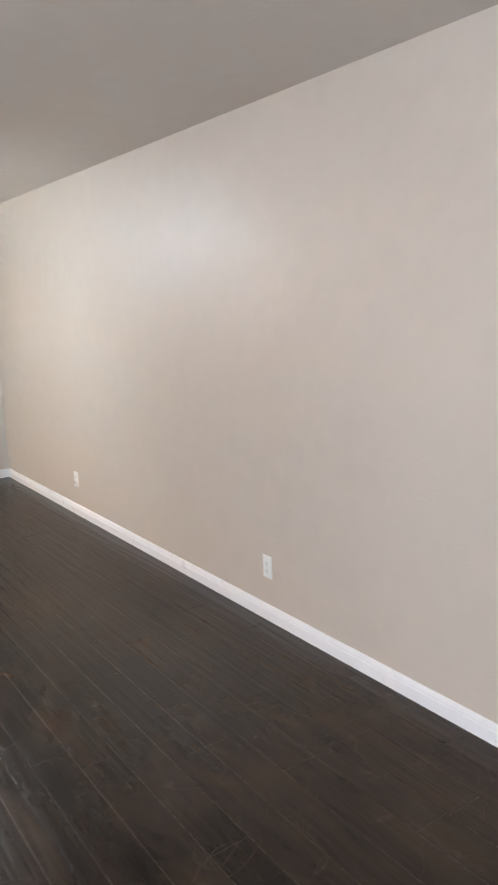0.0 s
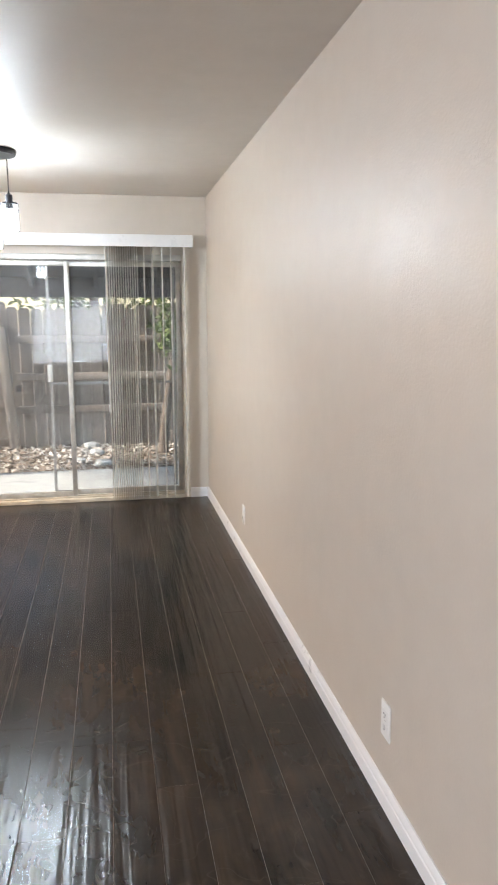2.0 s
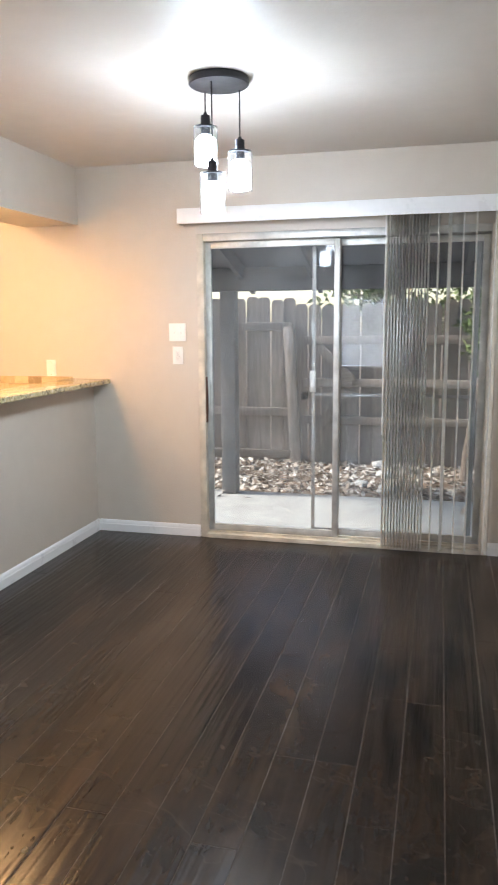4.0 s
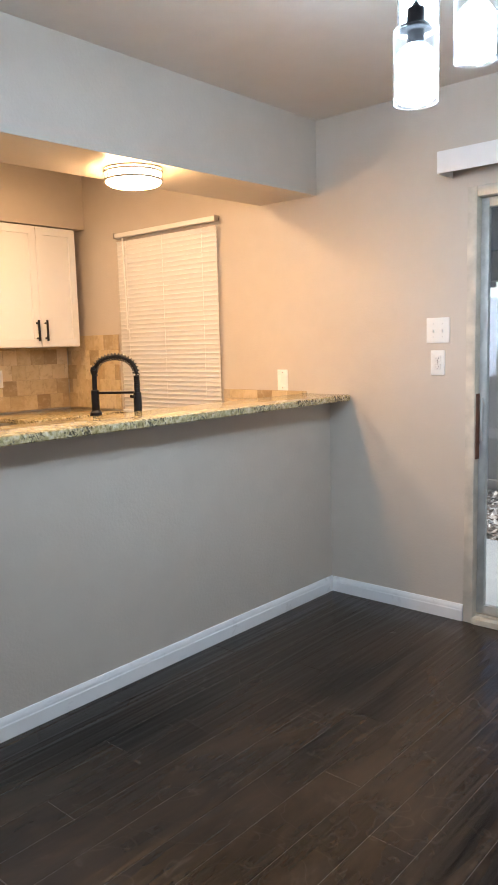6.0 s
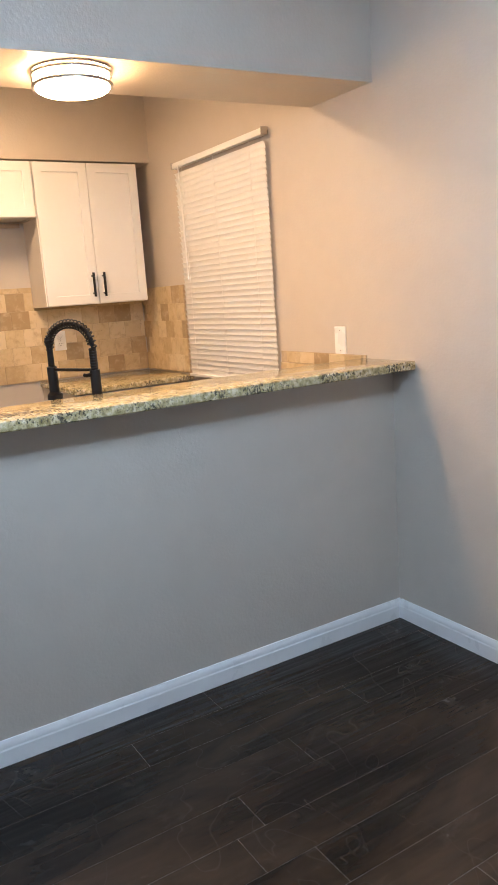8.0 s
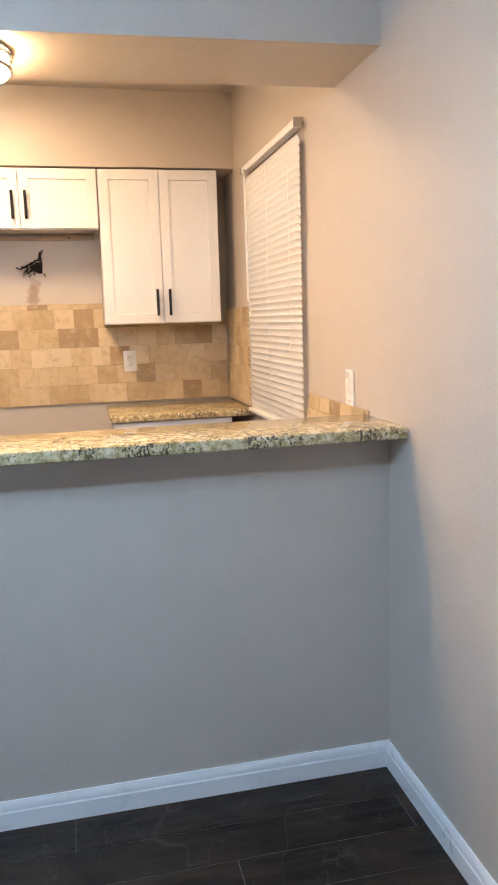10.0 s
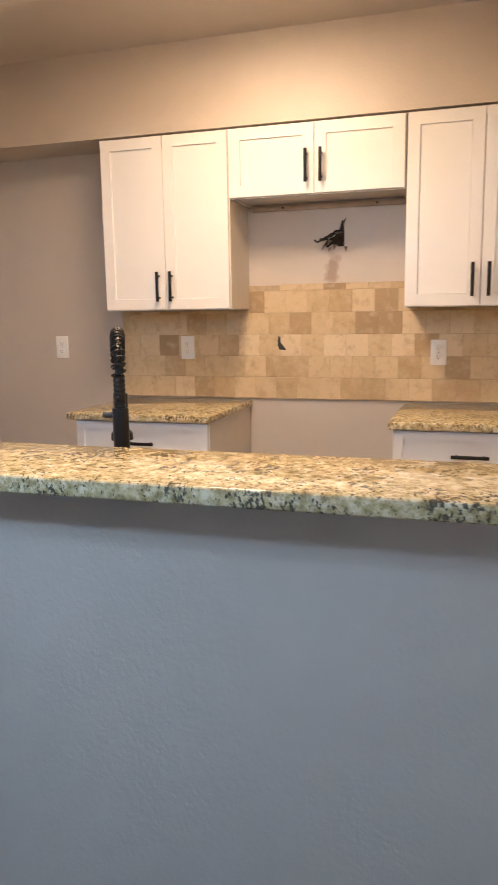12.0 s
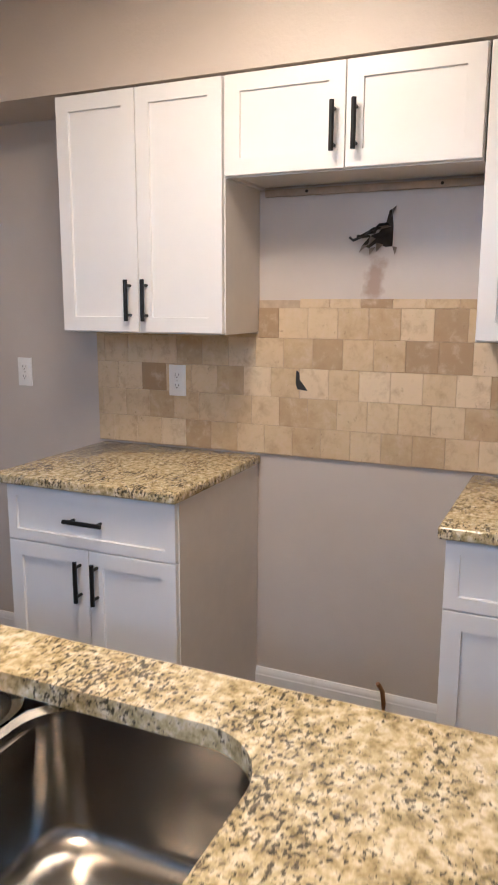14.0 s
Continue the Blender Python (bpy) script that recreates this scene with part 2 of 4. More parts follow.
PLANK, GRANITE, TILE, FENCE = plank_material(), granite_material(), tile_material(), fence_material()
SEAM = plain("dusty_floor_joint", (0.16, 0.135, 0.115), 0.8, 0, 0.3, 50, 0.25)
GROUT = plain("sand_grout", (0.46, 0.36, 0.24), 0.9, 0, 0.4, 120, 0.12)
GLASS = glass_material("window_glass")


def dusty(mat):
    """A thin uneven film of dust and dried rain on a pane."""
    m = Mat("", made=mat)
    film, mixer = m.n.new("ShaderNodeBsdfDiffuse"), m.n.new("ShaderNodeMixShader")
    film.inputs[0].default_value = (0.75, 0.80, 0.84, 1)
    cloud = m.noise(m.pos((1, 1, 0.7)), 2.6, 6, 0.6, 0.5)
    m.l.new(m.grey(cloud, 0.02, 0.10, 0.38, 0.72), mixer.inputs[0])
    m.l.new(m.b.outputs[0], mixer.inputs[1])
    m.l.new(film.outputs[0], mixer.inputs[2])
    m.l.new(mixer.outputs[0], m.n["Material Output"].inputs[0])


dusty(GLASS)
SHADE = glass_material("clear_shade_glass")
SHADE.node_tree.nodes["Principled BSDF"].inputs["IOR"].default_value = 1.15
SHADE.node_tree.nodes["Principled BSDF"].inputs["Roughness"].default_value = 0.22
FROST = glow_material("lit_pendant_diffuser", (0.64, 0.83, 1.0), 52)
# added glow under each diffuser: more light downward, none extra on the ceiling
DOWN_GLOW = glow_material("added_down_glow", (0.64, 0.83, 1.0), 290)
DIFF = glow_material("lit_lamp_diffuser", (1.0, 0.595, 0.265), 82)
DIFF2 = glow_material("lit_dim_diffuser", (1.0, 0.63, 0.32), 35)
SINK = steel_material()
LITTER = leaf_material("dry_fallen_leaves", [(0, (0.10, 0.075, 0.055)), (0.35, (0.24, 0.20, 0.16)), (0.7, (0.44, 0.41, 0.36)), (1, (0.62, 0.61, 0.57))])
GREEN = leaf_material("green_leaves", [(0, (0.03, 0.07, 0.015)), (0.5, (0.07, 0.13, 0.03)), (1, (0.14, 0.20, 0.06))])
BARK = plain("tree_bark", (0.12, 0.10, 0.085), 0.9, 0, 0.9, 30, 0.35)

# ---- building helpers ----
ORIGIN = {}


def box(bm, x0, x1, y0, y1, z0, z1, bevel=0.0, seg=2):
    m = Matrix.LocRotScale(((x0 + x1) / 2, (y0 + y1) / 2, (z0 + z1) / 2), None, (abs(x1 - x0), abs(y1 - y0), abs(z1 - z0)))
    vs = bmesh.ops.create_cube(bm, size=1, matrix=m)["verts"]
    if bevel:
        es = list({e for v in vs for e in v.link_edges})
        bmesh.ops.bevel(bm, geom=es, offset=bevel, segments=seg, profile=0.5, affect="EDGES")
    return bm


def boxes(*rows, bevel=0.0):
    bm = bmesh.new()
    for r in rows:
        box(bm, *r, bevel=bevel)
    return bm


def tube(bm, a, b, r0, r1=None, n=20):
    """A capped cylinder or cone from a to b."""
    a, b = Vector(a), Vector(b)
    d = b - a
    m = Matrix.Translation((a + b) / 2) @ d.to_track_quat("Z", "Y").to_matrix().to_4x4()
    bmesh.ops.create_cone(bm, cap_ends=True, segments=n, radius1=r0, radius2=r0 if r1 is None else r1, depth=d.length, matrix=m)
    return bm


def sweep(bm, pts, r, n=14):
    """A round tube along a line of points."""
    pts = [Vector(p) for p in pts]
    rings = []
    up = Vector((0, 0, 1))
    for i, p in enumerate(pts):
        t = (pts[min(i + 1, len(pts) - 1)] - pts[max(i - 1, 0)]).normalized()
        s = t.cross(up)
        s = s.normalized() if s.length > 0.05 else (rings and last or Vector((1, 0, 0)))
        last = s
        u = s.cross(t).normalized()
        rr = r[i] if isinstance(r, (list, tuple)) else r
        rings.append([bm.verts.new(p + rr * (math.cos(a) * s + math.sin(a) * u)) for a in (k * math.tau / n for k in range(n))])
    for a, b in zip(rings, rings[1:]):
        for k in range(n):
            bm.faces.new((a[k], a[(k + 1) % n], b[(k + 1) % n], b[k]))
    bm.faces.new(rings[0][::-1])
    bm.faces.new(rings[-1])
    return bm


def lathe(bm, profile, c, n=40):
    """Turns a profile of (radius, z) round the upright axis through c."""
    rings = [[bm.verts.new((c[0] + r * math.cos(k * math.tau / n), c[1] + r * math.sin(k * math.tau / n), c[2] + z)) for k in range(n)] for r, z in profile]
    for a, b in zip(rings, rings[1:]):
        for k in range(n):
            bm.faces.new((a[k], a[(k + 1) % n], b[(k + 1) % n], b[k]))
    return bm


def mesh_of(name, bm, mat, smooth=None):
    bmesh.ops.recalc_face_normals(bm, faces=bm.faces[:])
    me = bpy.data.meshes.new(name)
    bm.to_mesh(me)
    bm.free()
    me.materials.append(mat)
    if smooth is not None:
        me.shade_smooth()
        me.set_sharp_from_angle(angle=radians(smooth))
    return me


def thing(name, at, label, category, group=""):
    ob = new(name)
    ob.empty_display_size = 0.1
    ob.location = at
    ORIGIN[ob] = Vector(at)
    return tagged(ob, label, category, group)


def part(name, bm, mat, parent, label="", smooth=28):
    o = ORIGIN[parent]
    bmesh.ops.translate(bm, verts=bm.verts[:], vec=-o)
    ob = new(name, mesh_of(name, bm, mat, smooth))
    ob.parent = parent
    ORIGIN[ob] = o
    return tagged(ob, label)


def piece(name, me, parent, m):
    """A repeated piece that shares its mesh; m is its pose in the world."""
    ob = new(name, me)
    ob.parent = parent
    ob.matrix_basis = Matrix.Translation(-ORIGIN[parent]) @ m
    ORIGIN[ob] = ORIGIN[parent]
    return ob


def single(name, bm, mat, label, category, group="", smooth=28):
    ob = new(name, mesh_of(name, bm, mat, smooth))
    ORIGIN[ob] = Vector((0, 0, 0))
    return tagged(ob, label, category, group)


def structure(name, bm, mat, label, category="", smooth=None):
    ob = new(name, mesh_of(name, bm, mat, smooth))
    ORIGIN[ob] = Vector((0, 0, 0))
    return tagged(ob, label, category, "", "structure")


# ---- the shell ----
H = 2.44
BARX = -2.762
structure("wall_east", boxes((0, 0.12, -9.32, 0.14, -0.1, H + 0.1)), WALL, "long plain beige satin-painted wall", "wall")
DX0, DX1, DZ = -2.005, -0.155, 1.99
WX0, WX1, WZ0, WZ1 = -4.36, -3.64, 0.98, 1.99
structure("wall_north", boxes(
    (-5.18, WX0, 0, 0.14, -0.1, H + 0.1), (WX0, WX1, 0, 0.14, -0.1, WZ0), (WX0, WX1, 0, 0.14, WZ1, H + 0.1),
    (WX1, DX0, 0, 0.14, -0.1, H + 0.1), (DX0, DX1, 0, 0.14, DZ, H + 0.1), (DX0, DX1, 0, 0.14, -0.1, -0.008), (DX1, 0, 0, 0.14, -0.1, H + 0.1)),
    WALL, "beige end wall with a glass door and a kitchen window", "wall")
SX0, SX1, SZ0, SZ1 = -2.3, -0.8, 0.6, 1.9
structure("wall_south", boxes(
    (-5.18, SX0, -9.32, -9.2, -0.1, H + 0.1), (SX1, 0, -9.32, -9.2, -0.1, H + 0.1),
    (SX0, SX1, -9.32, -9.2, -0.1, SZ0), (SX0, SX1, -9.32, -9.2, SZ1, H + 0.1)), WALL, "plain beige wall with a window", "wall")
# out-of-view wall; its gap is made up to hold the fill lamp
structure("wall_west", boxes((-5.18, -5.061, -9.2, -7.6, -0.1, H + 0.1), (-5.18, -5.061, -5.2, -3.05, -0.1, H + 0.1), (-5.18, -5.061, -7.6, -5.2, -0.1, 0.6), (-5.18, -5.061, -7.6, -5.2, 2.0, H + 0.1)),
          WALL, "plain beige wall with a gap made for the fill lamp", "wall")
# added panel behind the fill lamp, no known window stands here
structure("window_3", boxes((-5.178, -5.15, -7.6, -5.2, 0.6, 2.0)), TRIM, "added white panel behind the west fill lamp", "window")
structure("wall_kitchen_south", boxes((-5.18, -3.55, -3.05, -2.96, -0.1, 2.55)), WALL, "plain beige kitchen side wall", "wall")
structure("wall_kitchen_west", boxes((-5.183, -5.063, -2.96, 0, -0.1, H + 0.1)), stained_paint((0.545, 0.492, 0.43)), "beige kitchen wall behind the cabinets", "wall")
BAR_END = -2.4
structure("wall_bar", boxes((-2.885, BARX, BAR_END, 0, -0.1, 1.028)), WALL, "painted half wall under the breakfast bar", "wall")
structure("ceiling", boxes((-3.205, 0.12, -3.05, 0.14, H, H + 0.12), (-5.18, 0.12, -9.32, -3.05, H, H + 0.12), (-5.18, -3.205, -3.05, 0.14, 2.505, H + 0.12)), CEIL, "satin painted textured ceiling", "ceiling")
beam = boxes((-3.205, -2.828, -3.05, 0, 2.076, H))
for v in beam.verts:
    v.co.z += 0.012 * v.co.y if v.co.z < 2.2 else 0
structure("ceiling_beam", beam, WALL, "dropped beam above the breakfast bar", "beam")
structure("ceiling_soffit", boxes((-5.063, -4.785, -2.96, 0, 2.133, 2.505)), WALL, "boxed soffit above the wall cabinets", "soffit")
structure("floor", boxes((-5.18, 0.12, -9.32, 0, -0.2, -0.0012)), SEAM, "dark wood floor", "floor")


def baseboard_profile(bm, a, b, side):
    """A moulded skirting board along a to b on the floor; side points into the room."""
    a, b, side = Vector(a), Vector(b), Vector(side)
    prof = [(0, 0), (0.014, 0), (0.014, 0.050), (0.0115, 0.055), (0.0115, 0.063), (0.0075, 0.073), (0.004, 0.080), (0, 0.080)]
    ra = [bm.verts.new(a + side * d + Vector((0, 0, z))) for d, z in prof]
    rb = [bm.verts.new(b + side * d + Vector((0, 0, z))) for d, z in prof]
    k = len(prof)
    for i in range(k):
        bm.faces.new((ra[i], ra[(i + 1) % k], rb[(i + 1) % k], rb[i]))
    bm.faces.new(ra[::-1])
    bm.faces.new(rb)
    return bm


def baseboard(a, b, side):
    structure("baseboard", baseboard_profile(bmesh.new(), a, b, side), TRIM, "white moulded baseboard", "baseboard", 25)


baseboard((0, -9.2, 0), (0, 0, 0), (-1, 0, 0))
baseboard((-0.014, 0, 0), (DX1 + 0.002, 0, 0), (0, -1, 0))
baseboard((DX0 - 0.002, 0, 0), (BARX + 0.014, 0, 0), (0, -1, 0))
baseboard((BARX, BAR_END, 0), (BARX, 0, 0), (1, 0, 0))
baseboard((-5.063, -1.478, 0), (-5.063, -0.706, 0), (1, 0, 0))
baseboard((-5.063, -2.96, 0), (-5.063, -2.112, 0), (1, 0, 0))
baseboard((-5.049, -2.96, 0), (-3.56, -2.96, 0), (0, 1, 0))


# ---- breakfast bar and kitchen ----
def slab(bm, x0, x1, y0, y1, z0, z1, hole=None):
    """A stone slab with eased edges; hole is a loop of (x, y)."""
    if hole is None:
        return box(bm, x0, x1, y0, y1, z0, z1, 0.007, 3)
    outer = [bm.verts.new((x, y, z1)) for x, y in ((x0, y0), (x1, y0), (x1, y1), (x0, y1))]
    inner = [bm.verts.new((x, y, z1)) for x, y in hole]
    es = [bm.edges.new((l[i], l[(i + 1) % len(l)])) for l in (outer, inner) for i in range(len(l))]
    bmesh.ops.triangle_fill(bm, use_beauty=True, use_dissolve=False, edges=es)
    ex = bmesh.ops.extrude_face_region(bm, geom=bm.faces[:])
    bmesh.ops.translate(bm, verts=[v for v in ex["geom"] if isinstance(v, bmesh.types.BMVert)], vec=(0, 0, z0 - z1))
    return bm


def rounded(x0, x1, y0, y1, r, n=8):
    pts = []
    for cx, cy, a0 in ((x1 - r, y1 - r, 0), (x0 + r, y1 - r, 90), (x0 + r, y0 + r, 180), (x1 - r, y0 + r, 270)):
        for k in range(n + 1):
            a = radians(a0 + 90 * k / n)
            pts.append((cx + r * math.cos(a), cy + r * math.sin(a)))
    return pts


single("bar_top", slab(bmesh.new(), -2.935, -2.632, BAR_END - 0.03, -0.002, 1.029, 1.062), GRANITE,
       "speckled gold granite breakfast bar top on the half wall", "countertop")
CUT = (-3.408, -3.02, -1.50, -0.735)
single("sink_counter", slab(bmesh.new(), -3.535, -2.888, BAR_END, -0.002, 0.883, 0.915, rounded(*CUT, 0.105)), GRANITE,
       "speckled gold granite counter with a cut-out for the sink", "countertop")


def sink():
    t = thing("kitchen_sink", (-3.22, -1.13, 0.688), "double-bowl stainless undermount sink set into granite", "sink")
    for y0, y1 in ((-1.10, -0.725), (-1.51, -1.13)):
        bm = bmesh.new()
        loops = []
        for inset, z in ((-0.012, 0.882), (0.0, 0.878), (0.006, 0.80), (0.014, 0.715), (0.028, 0.694), (0.06, 0.688)):
            loops.append([bm.verts.new((x, y, z)) for x, y in rounded(-3.42 + inset, -3.025 - inset, y0 + inset, y1 - inset, 0.075)])
        for a, b in zip(loops, loops[1:]):
            for k in range(len(a)):
                bm.faces.new((a[k], a[(k + 1) % len(a)], b[(k + 1) % len(a)], b[k]))
        bm.faces.new(loops[-1])
        bowl = part("bowl", bm, SINK, t, "", 60)
        cy = (y0 + y1) / 2
        part("drain", lathe(bmesh.new(), [(0.0, 0.002), (0.03, 0.002), (0.035, 0.006), (0.044, 0.006), (0.048, 0.0)], (-3.24, cy, 0.688), 24), NICKEL, bowl)
    part("divider", boxes((-3.415, -3.03, -1.140, -1.090, 0.80, 0.868), bevel=0.012), SINK, t)


sink()


def shaker(x, y0, y1, z0, z1, stile=0.069):
    """A shaker door leaf facing +x: a flat frame round a recessed panel."""
    bm = box(bmesh.new(), x - 0.019, x, y0, y1, z0, z1, 0.0015, 1)
    front = max(bm.faces, key=lambda f: (round(f.calc_center_median().x, 5), f.calc_area()))
    bmesh.ops.inset_region(bm, faces=[front], thickness=stile - 0.0015, depth=0)
    bmesh.ops.inset_region(bm, faces=[front], thickness=0.002, depth=-0.008)
    return bm


def bar_handle(x, y, z, length, upright=True):
    bm = bmesh.new()
    d = Vector((0, 0, 1)) if upright else Vector((0, 1, 0))
    c = Vector((x + 0.03, y, z))
    tube(bm, c - d * length / 2, c + d * length / 2, 0.0072, n=14)
    for s in (-1, 1):
        q = c + d * (s * length * 0.36)
        tube(bm, (x - 0.001, q.y, q.z), q, 0.005, n=10)
    return bm


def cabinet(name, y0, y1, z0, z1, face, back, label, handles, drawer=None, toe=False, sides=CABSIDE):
    """A cabinet against the west wall; its two leaves meet in the middle."""
    t = thing(name, ((face + back) / 2, (y0 + y1) / 2, z0), label, "cabinet", "kitchen cabinets")
    f = face - 0.021
    low = z0 + (0.1 if toe else 0.008)
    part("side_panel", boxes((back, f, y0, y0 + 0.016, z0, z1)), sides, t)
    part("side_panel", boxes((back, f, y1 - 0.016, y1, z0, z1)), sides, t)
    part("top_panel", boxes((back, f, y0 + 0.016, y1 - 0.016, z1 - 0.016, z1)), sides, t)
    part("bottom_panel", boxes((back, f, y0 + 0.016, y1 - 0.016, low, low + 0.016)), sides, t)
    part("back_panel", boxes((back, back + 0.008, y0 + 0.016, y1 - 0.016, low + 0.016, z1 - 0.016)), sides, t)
    part("face_frame", boxes((f, face - 0.0195, y0, y0 + 0.03, z0 + (0.1 if toe else 0), z1), (f, face - 0.0195, y1 - 0.03, y1, z0 + (0.1 if toe else 0), z1),
                             (f, face - 0.0195, y0 + 0.03, y1 - 0.03, z1 - 0.03, z1), (f, face - 0.0195, y0 + 0.03, y1 - 0.03, z0 + (0.1 if toe else 0), z0 + (0.13 if toe else 0.03))), CAB, t)
    if toe:
        part("toe_kick", boxes((f - 0.075, f - 0.06, y0 + 0.016, y1 - 0.016, z0, z0 + 0.1)), CAB, t)
    bottom = z0 + (0.105 if toe else 0.004)
    top = z1 - 0.004
    if drawer:
        dr = part("drawer_front", shaker(face, y0 + 0.003, y1 - 0.003, drawer, top, 0.05), CAB, t)
        part("handle", bar_handle(face, (y0 + y1) / 2, (drawer + top) / 2, 0.14, False), BLACK, dr, "black bar handle")
        top = drawer - 0.004
    mid = (y0 + y1) / 2
    for a, b, s in ((y0 + 0.003, mid - 0.0015, -1), (mid + 0.0015, y1 - 0.003, 1)):
        door = part("door", shaker(face, a, b, bottom, top), CAB, t)
        part("handle", bar_handle(face, mid + s * 0.032, handles, 0.135), BLACK, door, "black bar handle")
    return t


UF = -4.771
cabinet("wall_cabinet", -2.099, -1.476, 1.350, 2.124, UF, -5.061, "tall white shaker wall cabinet with two doors above the drawer unit", 1.458)
cabinet("wall_cabinet", -1.472, -0.708, 1.828, 2.124, UF, -5.061, "short white shaker wall cabinet over the empty range gap", 1.943)
cabinet("wall_cabinet", -0.704, -0.093, 1.346, 2.124, UF, -5.061, "tall white shaker wall cabinet with two doors beside the window", 1.455)
BF = -4.455
cabinet("base_cabinet", -2.112, -1.478, 0.002, 0.876, BF, -5.061, "white shaker base cabinet with one drawer and two doors", 0.585, 0.688, True)
cabinet("base_cabinet", -0.706, -0.115, 0.002, 0.876, BF, -5.061, "white shaker base cabinet beside the end wall", 0.585, 0.688, True)
single("rear_counter", slab(bmesh.new(), -5.0615, -4.431, -2.145, -1.466, 0.877, 0.909), GRANITE, "small gold granite worktop on a base cabinet", "countertop", "rear worktops")
single("rear_counter", slab(bmesh.new(), -5.0615, -4.431, -0.722, -0.002, 0.877, 0.909), GRANITE, "gold granite worktop in the kitchen corner", "countertop", "rear worktops")


def bar_base_cabinet(y0, y1):
    """A cabinet under the sink counter, doors facing the kitchen."""
    t = thing("sink_cabinet", (-3.2, (y0 + y1) / 2, 0.002), "white base cabinet under the sink counter", "cabinet", "cabinets under the bar")
    part("body", boxes((-3.49, -3.47, y0, y1, 0.1, 0.882), (-3.47, -2.90, y0, y0 + 0.016, 0.002, 0.882), (-3.47, -2.90, y1 - 0.016, y1, 0.002, 0.882)), CAB, t)
    mid = (y0 + y1) / 2
    for a, b in ((y0 + 0.003, mid - 0.002), (mid + 0.002, y1 - 0.003)):
        part("door", boxes((-3.51, -3.491, a, b, 0.11, 0.875), bevel=0.002), CAB, t)


for y0, y1 in ((BAR_END, -1.625), (-1.62, -0.70), (-0.695, -0.01)):
    bar_base_cabinet(y0, y1)


def faucet():
    x, y = -2.981, -1.118
    o = Vector((-0.176, -0.09, 0))
    t = thing("spring_faucet", (x, y, 0.915), "tall black spring-neck pull-down faucet behind the sink", "faucet")
    part("base", lathe(bmesh.new(), [(0.0, 0.0), (0.027, 0.0), (0.027, 0.008), (0.0175, 0.012), (0.0175, 0.218), (0.017, 0.223), (0.0, 0.223)], (x, y, 0.915), 28), BLACK, t)
    hose = part("ribbed_hose", lathe(bmesh.new(), [(0.0135 if k % 2 else 0.0118, 0.223 + 0.0045 * k) for k in range(17)], (x, y, 0.915), 20), BLACK, t)
    arc = []
    for k in range(41):
        a = math.pi * k / 40
        arc.append(Vector((x, y, 1.208)) + o * (0.5 - 0.5 * math.cos(a)) + Vector((0, 0, 0.085 * math.sin(a) ** 0.8)))
    part("inner_hose", sweep(bmesh.new(), arc, 0.0085, 12), BLACK, t, "", 60)
    coil = []
    turns, steps = 21, 21 * 12
    side = Vector((-o.y, o.x, 0)).normalized()
    for k in range(steps + 1):
        f = k / steps * 40
        i = min(int(f), 39)
        p = arc[i].lerp(arc[i + 1], f - i)
        d = (arc[i + 1] - arc[i]).normalized()
        n2 = d.cross(side)
        a = turns * math.tau * k / steps
        coil.append(p + 0.0145 * (math.cos(a) * side + math.sin(a) * n2))
    part("spring", sweep(bmesh.new(), coil, 0.0026, 6), BLACK, t, "black coil spring", 60)
    e = Vector((x, y, 0)) + o
    part("spray_wand", lathe(bmesh.new(), [(0.0, 1.25), (0.013, 1.25), (0.0165, 1.235), (0.0105, 1.215), (0.011, 1.152), (0.0175, 1.148), (0.0175, 1.062), (0.026, 1.052), (0.027, 1.036), (0.0, 1.036)], (e.x, e.y, 0), 24), BLACK, t)
    part("bracket", sweep(bmesh.new(), [Vector((x, y, 1.138)) + o * f for f in (0.05, 0.5, 0.95)], 0.0055, 10), BLACK, t)
    part("lever", sweep(bmesh.new(), [(x, y - 0.018, 1.122), (x + 0.003, y - 0.032, 1.122), (x + 0.005, y - 0.040, 1.124)], 0.0065, 10), BLACK, t)


faucet()


